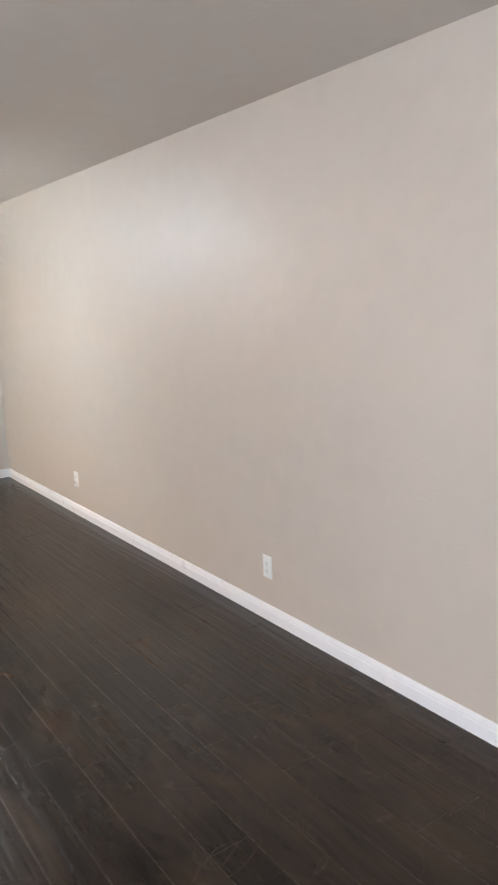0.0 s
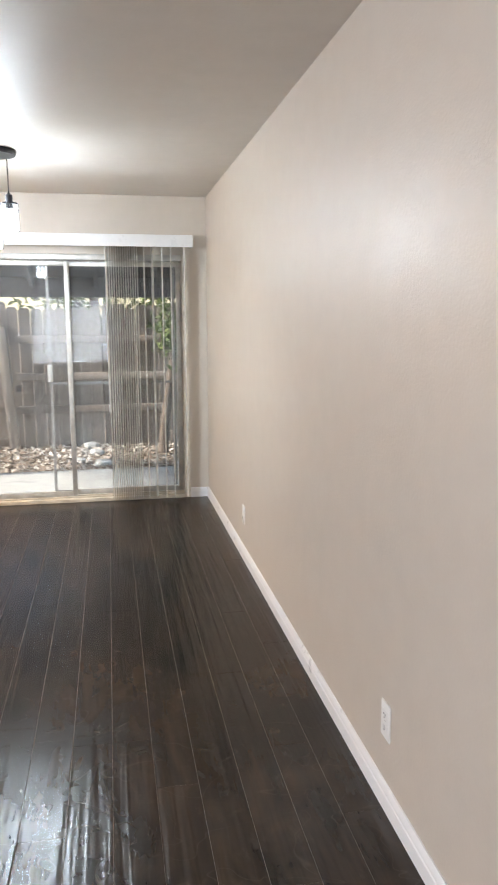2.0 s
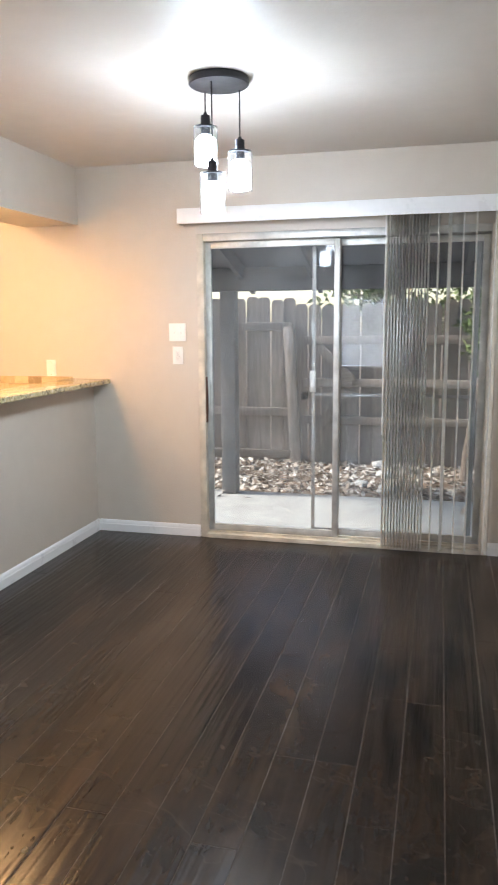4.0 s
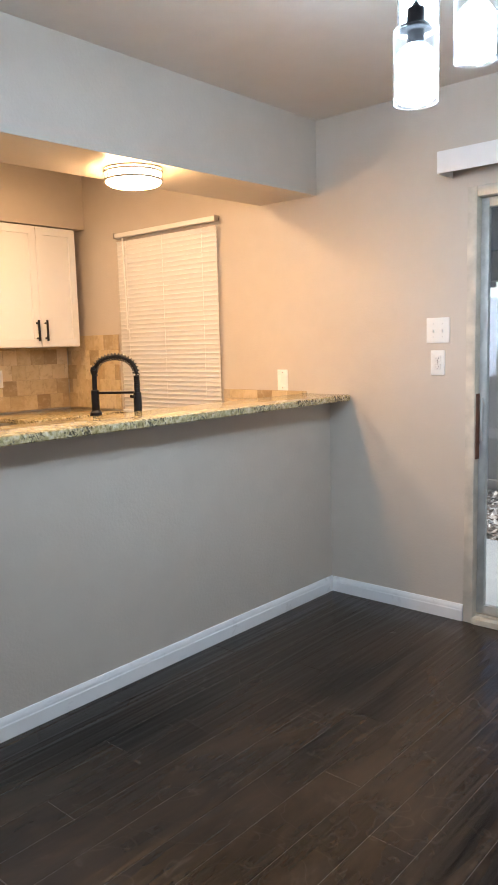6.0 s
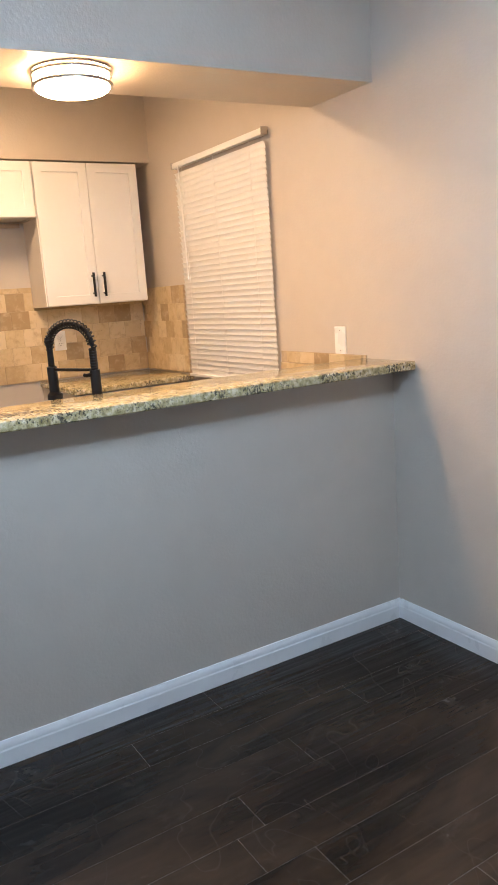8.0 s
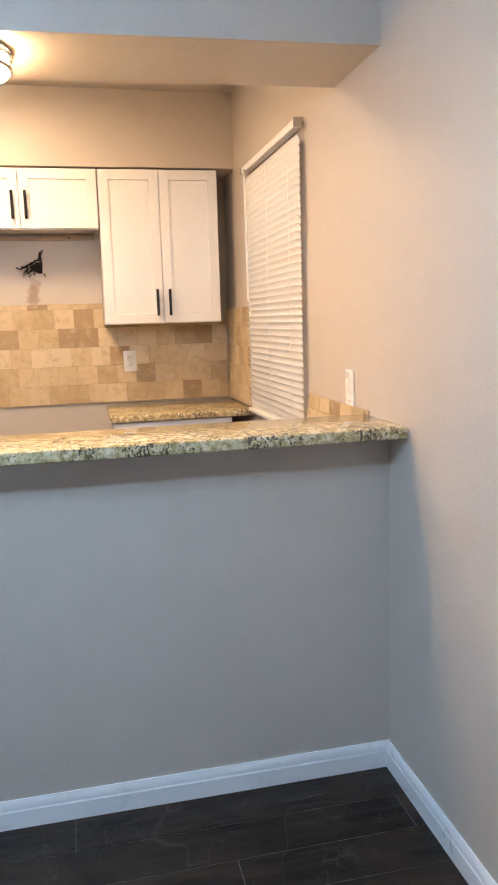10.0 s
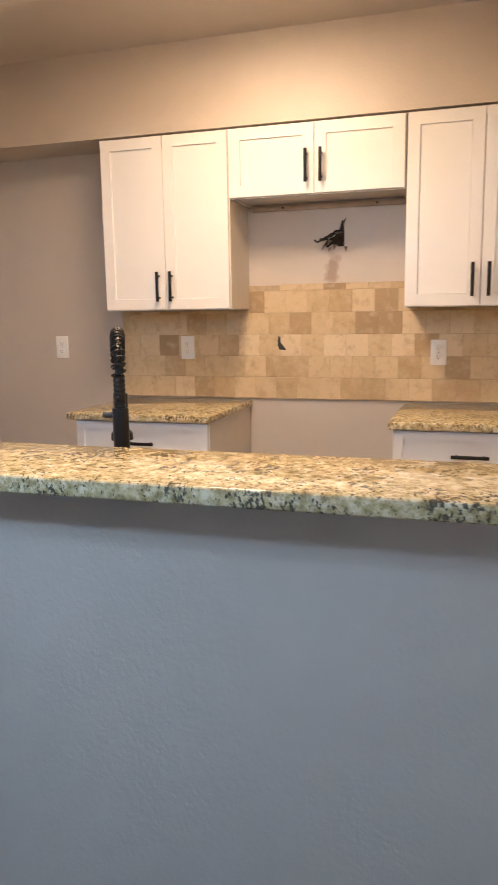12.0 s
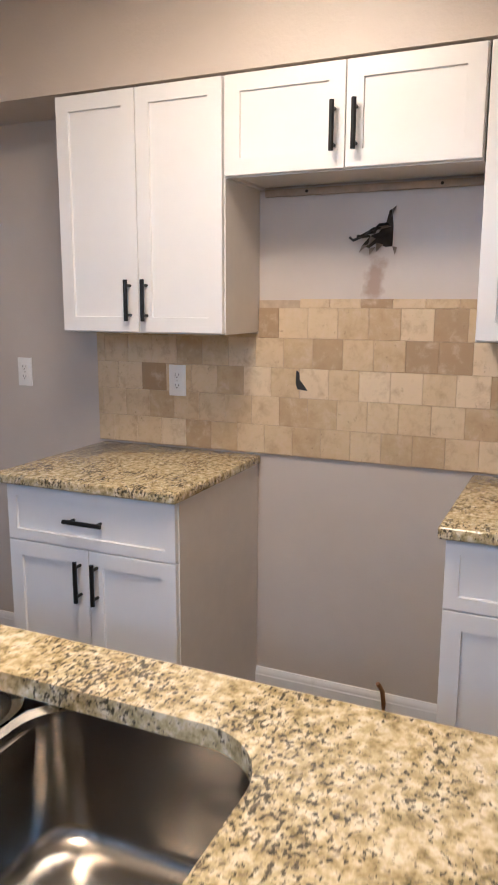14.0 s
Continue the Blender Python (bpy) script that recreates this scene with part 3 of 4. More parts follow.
# ---- plates, switches, outlets ----
def wall_plate(name, c, u, n, w, h, kind, label):
    """A cover plate at c on a wall; u runs along the wall, n out of it."""
    c, u, n, z = Vector(c), Vector(u), Vector(n), Vector((0, 0, 1))
    t = thing(name, c, label, "outlet" if kind == "outlet" else "wall plate" if kind == "blank" else "light switch", "wall plates")
    m = Matrix((u, n, z)).transposed().to_4x4()

    def put(nm, bm, mat, par):
        bmesh.ops.transform(bm, matrix=Matrix.Translation(c) @ m, verts=bm.verts[:])
        return part(nm, bm, mat, par)

    plate = put("cover", boxes((-w / 2, w / 2, 0, 0.006, -h / 2, h / 2), bevel=0.0025), PLATE, t)
    if kind == "outlet":
        for s in (-1, 1):
            r = put("receptacle", boxes((-0.0165, 0.0165, 0.005, 0.0085, s * 0.0195 - 0.0135, s * 0.0195 + 0.0135), bevel=0.003), PLATE, t)
            put("slots", boxes((-0.0075, -0.0055, 0.008, 0.009, s * 0.0195 - 0.002, s * 0.0195 + 0.0065), (0.0055, 0.0075, 0.008, 0.009, s * 0.0195 - 0.001, s * 0.0195 + 0.0055),
                               (-0.0022, 0.0022, 0.008, 0.009, s * 0.0195 - 0.0095, s * 0.0195 - 0.0055)), DARK, r)
        put("screw", boxes((-0.0022, 0.0022, 0.0055, 0.0068, -0.0022, 0.0022), bevel=0.0008), NICKEL, plate)
    elif kind == "switch":
        for s in (-1, 1):
            put("toggle", boxes((s * 0.023 - 0.0045, s * 0.023 + 0.0045, 0.005, 0.015, -0.010, 0.004), bevel=0.002), PLATE, t)
            for q in (-0.03, 0.03):
                put("screw", boxes((s * 0.023 - 0.002, s * 0.023 + 0.002, 0.0055, 0.0068, q - 0.002, q + 0.002), bevel=0.0008), NICKEL, plate)
    else:
        for q in (-0.042, 0.042):
            put("screw", boxes((-0.002, 0.002, 0.0055, 0.0068, q - 0.002, q + 0.002), bevel=0.0008), NICKEL, plate)


N, S, E_, W_ = (0, 1, 0), (0, -1, 0), (1, 0, 0), (-1, 0, 0)
wall_plate("light_switch", (-2.145, 0, 1.371), E_, S, 0.116, 0.116, "switch", "white double toggle switch plate on the beige wall")
wall_plate("power_outlet", (-2.145, 0, 1.221), E_, S, 0.071, 0.116, "outlet", "white duplex outlet below the light switch")
wall_plate("blank_plate", (-3.072, 0, 1.13), E_, S, 0.071, 0.116, "blank", "white blank cover plate above the breakfast bar")
wall_plate("power_outlet", (0, -4.134, 0.28), N, W_, 0.071, 0.116, "outlet", "white duplex outlet low on the long beige wall")
wall_plate("power_outlet", (0, -1.687, 0.281), N, W_, 0.071, 0.116, "outlet", "white duplex outlet low on the long wall near the glass door")
wall_plate("power_outlet", (-5.063, -2.528, 1.168), N, E_, 0.071, 0.116, "outlet", "white duplex outlet on the bare kitchen wall")
wall_plate("power_outlet", (-5.052, -1.801, 1.166), N, E_, 0.071, 0.116, "outlet", "white duplex outlet in the tiled backsplash")
wall_plate("power_outlet", (-5.052, -0.572, 1.143), N, E_, 0.071, 0.116, "outlet", "white duplex outlet in the tiled backsplash by the window")


# ---- lamps ----
def pendant_lamp():
    cx, cy = -1.408, -1.475
    t = thing("pendant_lamp", (cx, cy, H), "black round pendant lamp with three lit clear glass shades", "ceiling lamp")
    part("canopy", lathe(bmesh.new(), [(0.0, 0), (0.124, 0), (0.126, -0.004), (0.126, -0.026), (0.122, -0.030), (0.0, -0.030)], (cx, cy, H), 48), STEEL, t)
    for x, y, z in PENDANTS:
        part("cord", tube(bmesh.new(), (x, y, z + 0.05), (x, y, H - 0.026), 0.0032, n=8), STEEL, t)
        part("socket", lathe(bmesh.new(), [(0.0, 0.055), (0.006, 0.055), (0.010, 0.045), (0.020, 0.042), (0.021, 0.0), (0.036, -0.002), (0.036, -0.008), (0.02, -0.01), (0.02, -0.04), (0.0, -0.04)], (x, y, z), 24), STEEL, t)
        sh = part("shade", lathe(bmesh.new(), [(0.034, -0.001), (0.050, -0.003), (0.053, -0.008), (0.053, -0.168), (0.050, -0.168), (0.050, -0.010), (0.034, -0.0045)], (x, y, z), 40), SHADE, t, "clear glass cylinder shade", 40)
        part("diffuser", lathe(bmesh.new(), [(0.0, -0.042), (0.026, -0.042), (0.036, -0.052), (0.0455, -0.066), (0.0455, -0.157), (0.041, -0.160), (0.0, -0.160)], (x, y, z), 32), FROST, t, "glowing white inner cylinder", 40)
        # added emitting disc, far brighter than the diffuser, to light floor and half wall
        part("bulb_end", lathe(bmesh.new(), [(0.0405, -0.161), (0.039, -0.164), (0.028, -0.166), (0.0, -0.1665)], (x, y, z), 32), DOWN_GLOW, t, "added glowing disc that strengthens the downward light", 60)
        sh.visible_shadow = False


pendant_lamp()


def flush_lamp(at, r, h, glow):
    """A drum lamp of radius r and height h on the ceiling at a point."""
    x, y, z = at
    t = thing("flush_ceiling_lamp", (x, y, z), "lit round drum ceiling lamp with two brushed metal rings", "ceiling lamp")
    part("diffuser", lathe(bmesh.new(), [(r - 0.015, -0.006), (r - 0.011, -0.012), (r - 0.011, -h + 0.014), (r - 0.016, -h + 0.008), (r * 0.8, -h + 0.003), (r * 0.5, -h + 0.0005), (0.0, -h)], (x, y, z), 64), glow, t, "glowing white drum diffuser", 60)
    part("base", lathe(bmesh.new(), [(0.0, -0.001), (r - 0.002, -0.001), (r - 0.002, -0.006), (0.0, -0.006)], (x, y, z), 64), NICKEL, t)
    for q in (-0.010, -h + 0.024):
        part("ring", lathe(bmesh.new(), [(r - 0.009, q), (r - 0.001, q), (r, q - 0.004), (r - 0.001, q - 0.009), (r - 0.009, q - 0.009), (r - 0.009, q)], (x, y, z), 64), NICKEL, t, "brushed metal ring")
    for i in range(3):
        a = radians(20 + 120 * i)
        c, d = x + (r - 0.005) * math.cos(a), y + (r - 0.005) * math.sin(a)
        part("strut", tube(bmesh.new(), (c, d, z - h + 0.02), (c, d, z - 0.012), 0.0035, n=8), NICKEL, t)


flush_lamp(LAMP, 0.125, 0.066, DIFF)
flush_lamp((-3.945, -1.28, 2.505), 0.285, 0.05, DIFF2)


# ---- glass sliding door and its blinds ----
def sliding_door():
    t = thing("sliding_glass_door", ((DX0 + DX1) / 2, 0.07, 0), "closed aluminium sliding glass door with worn cream jambs", "door")
    x0, x1 = DX0 + 0.002, DX1 - 0.002
    part("jamb", boxes((x0, x0 + 0.045, -0.012, 0.13, 0.0, DZ - 0.002), bevel=0.003), JAMB, t)
    part("jamb", boxes((x1 - 0.045, x1, -0.012, 0.13, 0.0, DZ - 0.002), bevel=0.003), JAMB, t)
    part("head", boxes((x0 + 0.045, x1 - 0.045, -0.012, 0.13, DZ - 0.047, DZ - 0.002), bevel=0.003), ALU, t)
    part("threshold", boxes((x0 + 0.045, x1 - 0.045, -0.02, 0.13, 0.0, 0.028), (x0 + 0.045, x1 - 0.045, 0.02, 0.03, 0.028, 0.042), (x0 + 0.045, x1 - 0.045, 0.075, 0.085, 0.028, 0.042), bevel=0.002), JAMB, t)
    part("worn_patch", boxes((x0 + 0.0455, x0 + 0.050, 0.0, 0.05, 0.78, 1.08), (x0 + 0.0455, x0 + 0.053, 0.01, 0.03, 0.85, 1.0)), RUST, t, "bare reddish brown worn wood")
    xm = -1.107
    for a, b, y in ((x0 + 0.046, xm + 0.02, 0.045), (xm - 0.02, x1 - 0.046, 0.1)):
        w = 0.036 if y < 0.07 else 0.04
        sash = part("sash", boxes((a, a + w, y - 0.014, y + 0.014, 0.043, DZ - 0.05), (b - w, b, y - 0.014, y + 0.014, 0.043, DZ - 0.05),
                                  (a + w, b - w, y - 0.014, y + 0.014, 0.043, 0.085), (a + w, b - w, y - 0.014, y + 0.014, DZ - 0.09, DZ - 0.05), bevel=0.002), ALU, t, "aluminium sash frame")
        pane = part("pane", boxes((a + w - 0.004, b - w + 0.004, y - 0.003, y + 0.003, 0.081, DZ - 0.086)), GLASS, sash)
        pane.visible_shadow = False
    part("pull_handle", boxes((x0 + 0.056, x0 + 0.070, 0.016, 0.032, 0.86, 1.06), bevel=0.004), ALU, t)
    # outer screen door, slid half open
    part("screen_stile", boxes((-1.277, -1.255, 0.142, 0.156, 0.04, 1.95), (-1.255, -0.25, 0.142, 0.156, 0.04, 0.07), (-1.255, -0.25, 0.142, 0.156, 0.955, 0.975), (-1.255, -0.25, 0.142, 0.156, 1.92, 1.95), (-0.28, -0.25, 0.142, 0.156, 0.07, 1.92)), SCREEN, t, "grey screen door frame")
    part("screen_latch", boxes((-1.29, -1.25, 0.128, 0.142, 0.98, 1.12), bevel=0.005), ALU, t)


sliding_door()


def vertical_blind():
    t = thing("vertical_blind", (-1.1, -0.09, 2.03), "white vertical blind drawn aside under a white valance", "blind")
    part("valance", boxes((-2.083, -0.122, -0.145, -0.139, 2.038, 2.13), (-2.083, -2.077, -0.139, -0.002, 2.038, 2.13), (-0.128, -0.122, -0.139, -0.002, 2.038, 2.13),
                          (-2.077, -0.128, -0.139, -0.002, 2.124, 2.13), bevel=0.0012), TRIM, t)
    part("head_rail", boxes((-2.06, -0.15, -0.11, -0.07, 2.085, 2.115)), ALU, t)
    bm = bmesh.new()
    n = 8
    front = [bm.verts.new((-0.0445 + 0.089 * k / n, 0.0065 * math.sin(math.pi * k / n), 0)) for k in range(n + 1)]
    top = [bm.verts.new((v.co.x, v.co.y, 2.05)) for v in front]
    for k in range(n):
        bm.faces.new((front[k], front[k + 1], top[k + 1], top[k]))
    bmesh.ops.solidify(bm, geom=bm.faces[:], thickness=0.0022)
    me = mesh_of("slat", bm, SLAT, 50)
    rng = random.Random(4)
    xs = [-0.79 + 0.0182 * k for k in range(14)] + [-0.50, -0.438, -0.36, -0.29, -0.185]
    turns = [86.8 + rng.uniform(-0.2, 0.2) for _ in range(14)] + [86, 77, 88, 84, 87]
    for x, a in zip(xs, turns):
        piece("slat", me, t, pose(x, -0.092, 0.033, 0, 0, a))
    part("wand", tube(bmesh.new(), (-0.80, -0.125, 0.75), (-0.80, -0.125, 2.05), 0.004, n=8), SLAT, t)


vertical_blind()


# ---- kitchen window ----
def window_with_blind(x0, x1, z0, z1, wall_y, s, name, bx0, bx1, bz0, bz1, tilt, label):
    """A window in a wall along x; s points from the wall face into the room along y."""
    w = thing(name, ((x0 + x1) / 2, wall_y, z0), "plain white framed window behind a closed blind", "window")
    tagged(w, kind="structure")
    ya, yb = wall_y - s * 0.10, wall_y - s * 0.06
    lo, hi = min(ya, yb), max(ya, yb)
    part("window_frame", boxes((x0, x0 + 0.04, lo, hi, z0, z1), (x1 - 0.04, x1, lo, hi, z0, z1), (x0 + 0.04, x1 - 0.04, lo, hi, z0, z0 + 0.04), (x0 + 0.04, x1 - 0.04, lo, hi, z1 - 0.04, z1),
                               (x0 + 0.04, x1 - 0.04, lo, hi, (z0 + z1) / 2 - 0.02, (z0 + z1) / 2 + 0.02)), TRIM, w)
    p = part("pane", boxes((x0 + 0.038, x1 - 0.038, (lo + hi) / 2 - 0.003, (lo + hi) / 2 + 0.003, z0 + 0.038, z1 - 0.038)), GLASS, w)
    p.visible_shadow = False
    t = thing("window_blind", ((bx0 + bx1) / 2, wall_y + s * 0.02, bz1), label, "blind", "window blinds")
    c = wall_y + s * 0.027
    part("head_rail", boxes((bx0, bx1, c - 0.016, c + 0.016, bz1 - 0.028, bz1), bevel=0.002), BLIND, t)
    for bx in (bx0 - 0.004, bx1 + 0.004):
        part("bracket", boxes((bx - 0.002, bx + 0.002, c - 0.02, c + 0.018, bz1 - 0.03, bz1 + 0.004)), NICKEL, t)
    part("bottom_rail", boxes((bx0, bx1, c - 0.012, c + 0.012, bz0, bz0 + 0.016), bevel=0.003), BLIND, t)
    bm = bmesh.new()
    n, half = 5, (bx1 - bx0) / 2 - 0.004
    prof = [(-0.0165 + 0.033 * k / n, 0.0034 * math.sin(math.pi * k / n)) for k in range(n + 1)]
    prof += [(y, z - 0.0012) for y, z in reversed(prof)]
    rows = [[bm.verts.new((q, y, z)) for y, z in prof] for q in (-half, half)]
    for k in range(len(prof)):
        bm.faces.new((rows[0][k], rows[0][(k + 1) % len(prof)], rows[1][(k + 1) % len(prof)], rows[1][k]))
    bm.faces.new(rows[0][::-1])
    bm.faces.new(rows[1])
    me = mesh_of("slat", bm, BLIND, 60)
    rng = random.Random(8)
    z = bz0 + 0.032
    while z < bz1 - 0.045:
        piece("slat", me, t, pose((bx0 + bx1) / 2, c, z, s * (tilt + rng.uniform(-1, 1)), 0, rng.uniform(-0.08, 0.08)))
        z += 0.0278
    for f in (0.12, 0.5, 0.88):
        q = bx0 + (bx1 - bx0) * f
        part("ladder_cord", tube(bmesh.new(), (q, c + s * 0.0145, bz0 + 0.01), (q, c + s * 0.0145, bz1 - 0.02), 0.0009, n=6), BLIND, t)
    part("tilt_wand", tube(bmesh.new(), (bx0 + 0.10, c + s * 0.022, bz1 - 0.62), (bx0 + 0.085, c + s * 0.022, bz1 - 0.02), 0.004, n=8), BLIND, t)
    return w


window_with_blind(WX0, WX1, WZ0, WZ1, 0.0, -1, "window_1", -4.415, -3.517, 0.905, 2.062, 69, "closed white horizontal blind over the kitchen window")
window_with_blind(SX0, SX1, SZ0, SZ1, -9.2, 1, "window_2", SX0 - 0.03, SX1 + 0.03, SZ0 - 0.04, SZ1 + 0.05, 38, "open white horizontal blind over a bright window")


# ---- rear wall: torn hole with cables, pipe stub ----
def torn_hole():
    c = Vector((-5.063, -1.074, 1.672))
    t = thing("torn_wall_hole", c, "ragged dark wall hole with loose cables and torn paper", "wall hole")
    rng = random.Random(11)
    bm = bmesh.new()
    edge = [(-0.085, -0.035), (-0.05, -0.045), (-0.015, -0.028), (0.03, -0.042), (0.062, -0.04), (0.064, 0.02), (0.056, 0.075), (0.044, 0.072), (0.028, 0.03), (-0.005, 0.004), (-0.045, -0.006)]
    edge = [(0.02 + 0.68 * a, b) for a, b in edge]
    rim = [bm.verts.new((c.x + 0.002, c.y + a, c.z + b)) for a, b in edge]
    bm.faces.new(rim)
    ex = bmesh.ops.extrude_face_region(bm, geom=bm.faces[:])
    bmesh.ops.translate(bm, verts=[v for v in ex["geom"] if isinstance(v, bmesh.types.BMVert)], vec=(0.002, 0, 0))
    # flat plate proud of the wall; the recess's shade is in its colour
    part("opening", bm, HOLE_SHADE, t, "dark plate painted as the shade inside the hole")
    for k in range(7):
        a, b = edge[(k * 2) % len(edge)]
        bm = bmesh.new()
        p = [Vector((c.x + 0.005, c.y + a, c.z + b)), Vector((c.x + 0.006, c.y + a + rng.uniform(0.015, 0.03), c.z + b + rng.uniform(-0.01, 0.012))),
             Vector((c.x + rng.uniform(0.015, 0.035), c.y + a + rng.uniform(-0.02, 0.02), c.z + b - rng.uniform(0.015, 0.035)))]
        bm.faces.new([bm.verts.new(v) for v in p])
        bmesh.ops.solidify(bm, geom=bm.faces[:], thickness=0.0015)
        part("torn_flap", bm, SCORCH, t)
    for k in range(4):
        s = c + Vector((0.004, 0.045 - 0.02 * k, 0.03 - 0.012 * k))
        pts = [s, s + Vector((0.03, -0.02, -0.005)), s + Vector((0.045, -0.024 - 0.005 * k, -0.016)), s + Vector((0.035, -0.036 - 0.006 * k, -0.03 + 0.008 * k))]
        part("cable", sweep(bmesh.new(), pts, 0.0045, 8), DARK if k % 2 else BLACK, t, "", 60)


torn_hole()
cl = thing("mounting_cleat", (-5.05, -1.09, 1.80), "pale wooden mounting cleat under the short wall cabinet", "cleat")
part("strip", boxes((-5.062, -5.044, -1.45, -0.73, 1.803, 1.826), bevel=0.002), RAWWOOD, cl)
for q in (-1.30, -0.86):
    part("screw", tube(bmesh.new(), (-5.046, q, 1.815), (-5.041, q, 1.815), 0.005, n=12), DARK, cl)
g = thing("gas_stub", (-4.97, -0.96, 0.0), "short brass gas stub standing on the floor at the wall", "pipe")
part("pipe", sweep(bmesh.new(), [(-4.97, -0.96, 0.0), (-4.97, -0.96, 0.09), (-4.965, -0.965, 0.14), (-4.955, -0.98, 0.17)], 0.008, 12), COPPER, g, "", 60)
part("valve", boxes((-4.995, -4.945, -0.98, -0.94, 0.001, 0.045), bevel=0.008), DARK, g)

# ---- outside: patio, fence, litter, trees ----
G0 = -0.10
structure("ground", boxes((-60, 60, 0.16, 120, G0 - 0.3, G0 - 0.015)), SOIL, "bare soil yard under leaf litter", "ground")
structure("patio", boxes((-3.2, 1.2, 0.145, 1.75, G0 - 0.12, G0 + 0.02), bevel=0.012), CONCRETE, "pale concrete patio slab", "patio")


def patio_cover():
    t = thing("patio_cover", (-1.1, 1.0, 2.2), "dark wooden patio cover on a grey post", "patio cover")
    bm = bmesh.new()
    ring = [(0.15, 2.30), (2.1, 1.80), (2.1, 1.88), (0.15, 2.38)]
    a = [bm.verts.new((-3.6, y, z)) for y, z in ring]
    b = [bm.verts.new((1.4, y, z)) for y, z in ring]
    for k in range(4):
        bm.faces.new((a[k], a[(k + 1) % 4], b[(k + 1) % 4], b[k]))
    bm.faces.new(a[::-1])
    bm.faces.new(b)
    part("roof", bm, PORCH, t)
    part("beam", boxes((-3.6, 1.4, 1.62, 1.72, 1.70, 1.895), bevel=0.006), PORCH, t)
    for k in range(8):
        x = -3.4 + 0.62 * k
        bm = boxes((x, x + 0.04, 0.2, 2.05, -0.06, 0.06))
        for v in bm.verts:
            v.co.z += 2.30 - (v.co.y - 0.15) * 0.2564 - 0.066
        part("rafter", bm, PORCH, t)
    part("post", boxes((-2.33, -2.20, 1.60, 1.735, G0 + 0.02, 1.702), bevel=0.008), POST, t, "grey painted square post")


patio_cover()
FY = 3.45


def fence():
    t = thing("board_fence", (0, FY, G0), "weathered grey cedar board fence with a leaning gate", "fence")
    rng = random.Random(3)
    bm = bmesh.new()
    pts = [(-0.068, 0), (0.068, 0), (0.068, 1.84), (0.042, 1.875), (-0.042, 1.875), (-0.068, 1.84)]
    f = bm.faces.new([bm.verts.new((x, 0, z)) for x, z in pts])
    ex = bmesh.ops.extrude_face_region(bm, geom=[f])
    bmesh.ops.translate(bm, verts=[v for v in ex["geom"] if isinstance(v, bmesh.types.BMVert)], vec=(0, 0.018, 0))
    me = mesh_of("board", bm, FENCE)
    x = -5.2
    while x < 4.2:
        piece("board", me, t, pose(x, FY + rng.uniform(0, 0.008), G0 + (-0.06 if x < -1.99 else -0.13) + rng.uniform(-0.04, 0.03), rng.uniform(-0.6, 0.6), rng.uniform(-0.3, 0.3), rng.uniform(-1.5, 1.5)))
        x += 0.1405 + rng.uniform(-0.002, 0.004)
    for z, x0, x1 in ((1.39, -5.2, -2.06), (0.45, -5.2, -2.04), (-0.03, -5.2, -2.0), (1.24, -1.92, 4.2), (0.78, -1.92, 4.2), (0.37, -1.92, 4.2)):
        part("rail", boxes((x0, x1, FY - 0.042, FY - 0.002, z - 0.045, z + 0.045), bevel=0.004), FENCE, t)
    bm = boxes((-0.055, 0.055, -0.05, 0.05, 0, 1.49), bevel=0.006)
    bmesh.ops.transform(bm, matrix=pose(-1.98, FY - 0.1, G0, 0, -3.5, 0), verts=bm.verts[:])
    part("gate_post", bm, FENCE, t)
    for z0, lean in ((0.28, 36), (0.80, -45)):
        bm = boxes((-0.045, 0.045, -0.02, 0.02, 0, 0.52))
        bmesh.ops.transform(bm, matrix=pose(-1.74 if lean > 0 else -1.37, FY - 0.065, z0, 0, lean, 0), verts=bm.verts[:])
        part("brace", bm, FENCE, t)
    part("latch", boxes((-1.93, -1.86, FY - 0.13, FY - 0.05, 0.60, 0.68), bevel=0.008), DARK, t)


fence()


def litter():
    rng = random.Random(21)
    verts, faces = [], []
    for _ in range(7000):
        x, y = rng.uniform(-5.5, 3.5), rng.uniform(1.78, FY - 0.04)
        if rng.random() < 0.008:
            y = rng.uniform(0.9, 1.75)
        z = G0 - 0.012 + rng.uniform(0.0, 0.03) + (0.036 if y < 1.77 else 0)
        s = rng.uniform(0.018, 0.055)
        m = pose(x, y, z, rng.uniform(-35, 35), rng.uniform(-35, 35), rng.uniform(0, 360))
        i = len(verts)
        for a, b, c in ((-1, 0, 0.2), (-0.3, 0.42, 0), (0.5, 0.34, 0.05), (1, 0, 0.25), (0.4, -0.38, 0), (-0.35, -0.4, 0.05)):
            verts.append(m @ Vector((a * s, b * s, c * s)))
        faces.append(tuple(range(i, i + 6)))
    me = bpy.data.meshes.new("leaf_litter")
    me.from_pydata(verts, [], faces)
    me.materials.append(LITTER)
    tagged(new("leaf_litter", me), "dry brown fallen leaves on the yard soil", "leaf litter", "", "stuff")


litter()


def stone(x, y, s, label):
    bm = bmesh.new()
    bmesh.ops.create_icosphere(bm, subdivisions=3, radius=s)
    for v in bm.verts:
        k = 1 + 0.35 * noise.noise(v.co / s * 1.4 + Vector((x, y, 0)))
        v.co = Vector((v.co.x * k, v.co.y * k * 0.8, v.co.z * k * 0.45))
    bmesh.ops.translate(bm, verts=bm.verts[:], vec=(x, y, G0 + s * 0.25))
    single("yard_stone", bm, CONCRETE, label, "stone", "yard stones", 60)


stone(-0.98, 2.75, 0.09, "pale flat stone among the leaves")
stone(-1.16, 2.3, 0.07, "grey stone among the leaves")
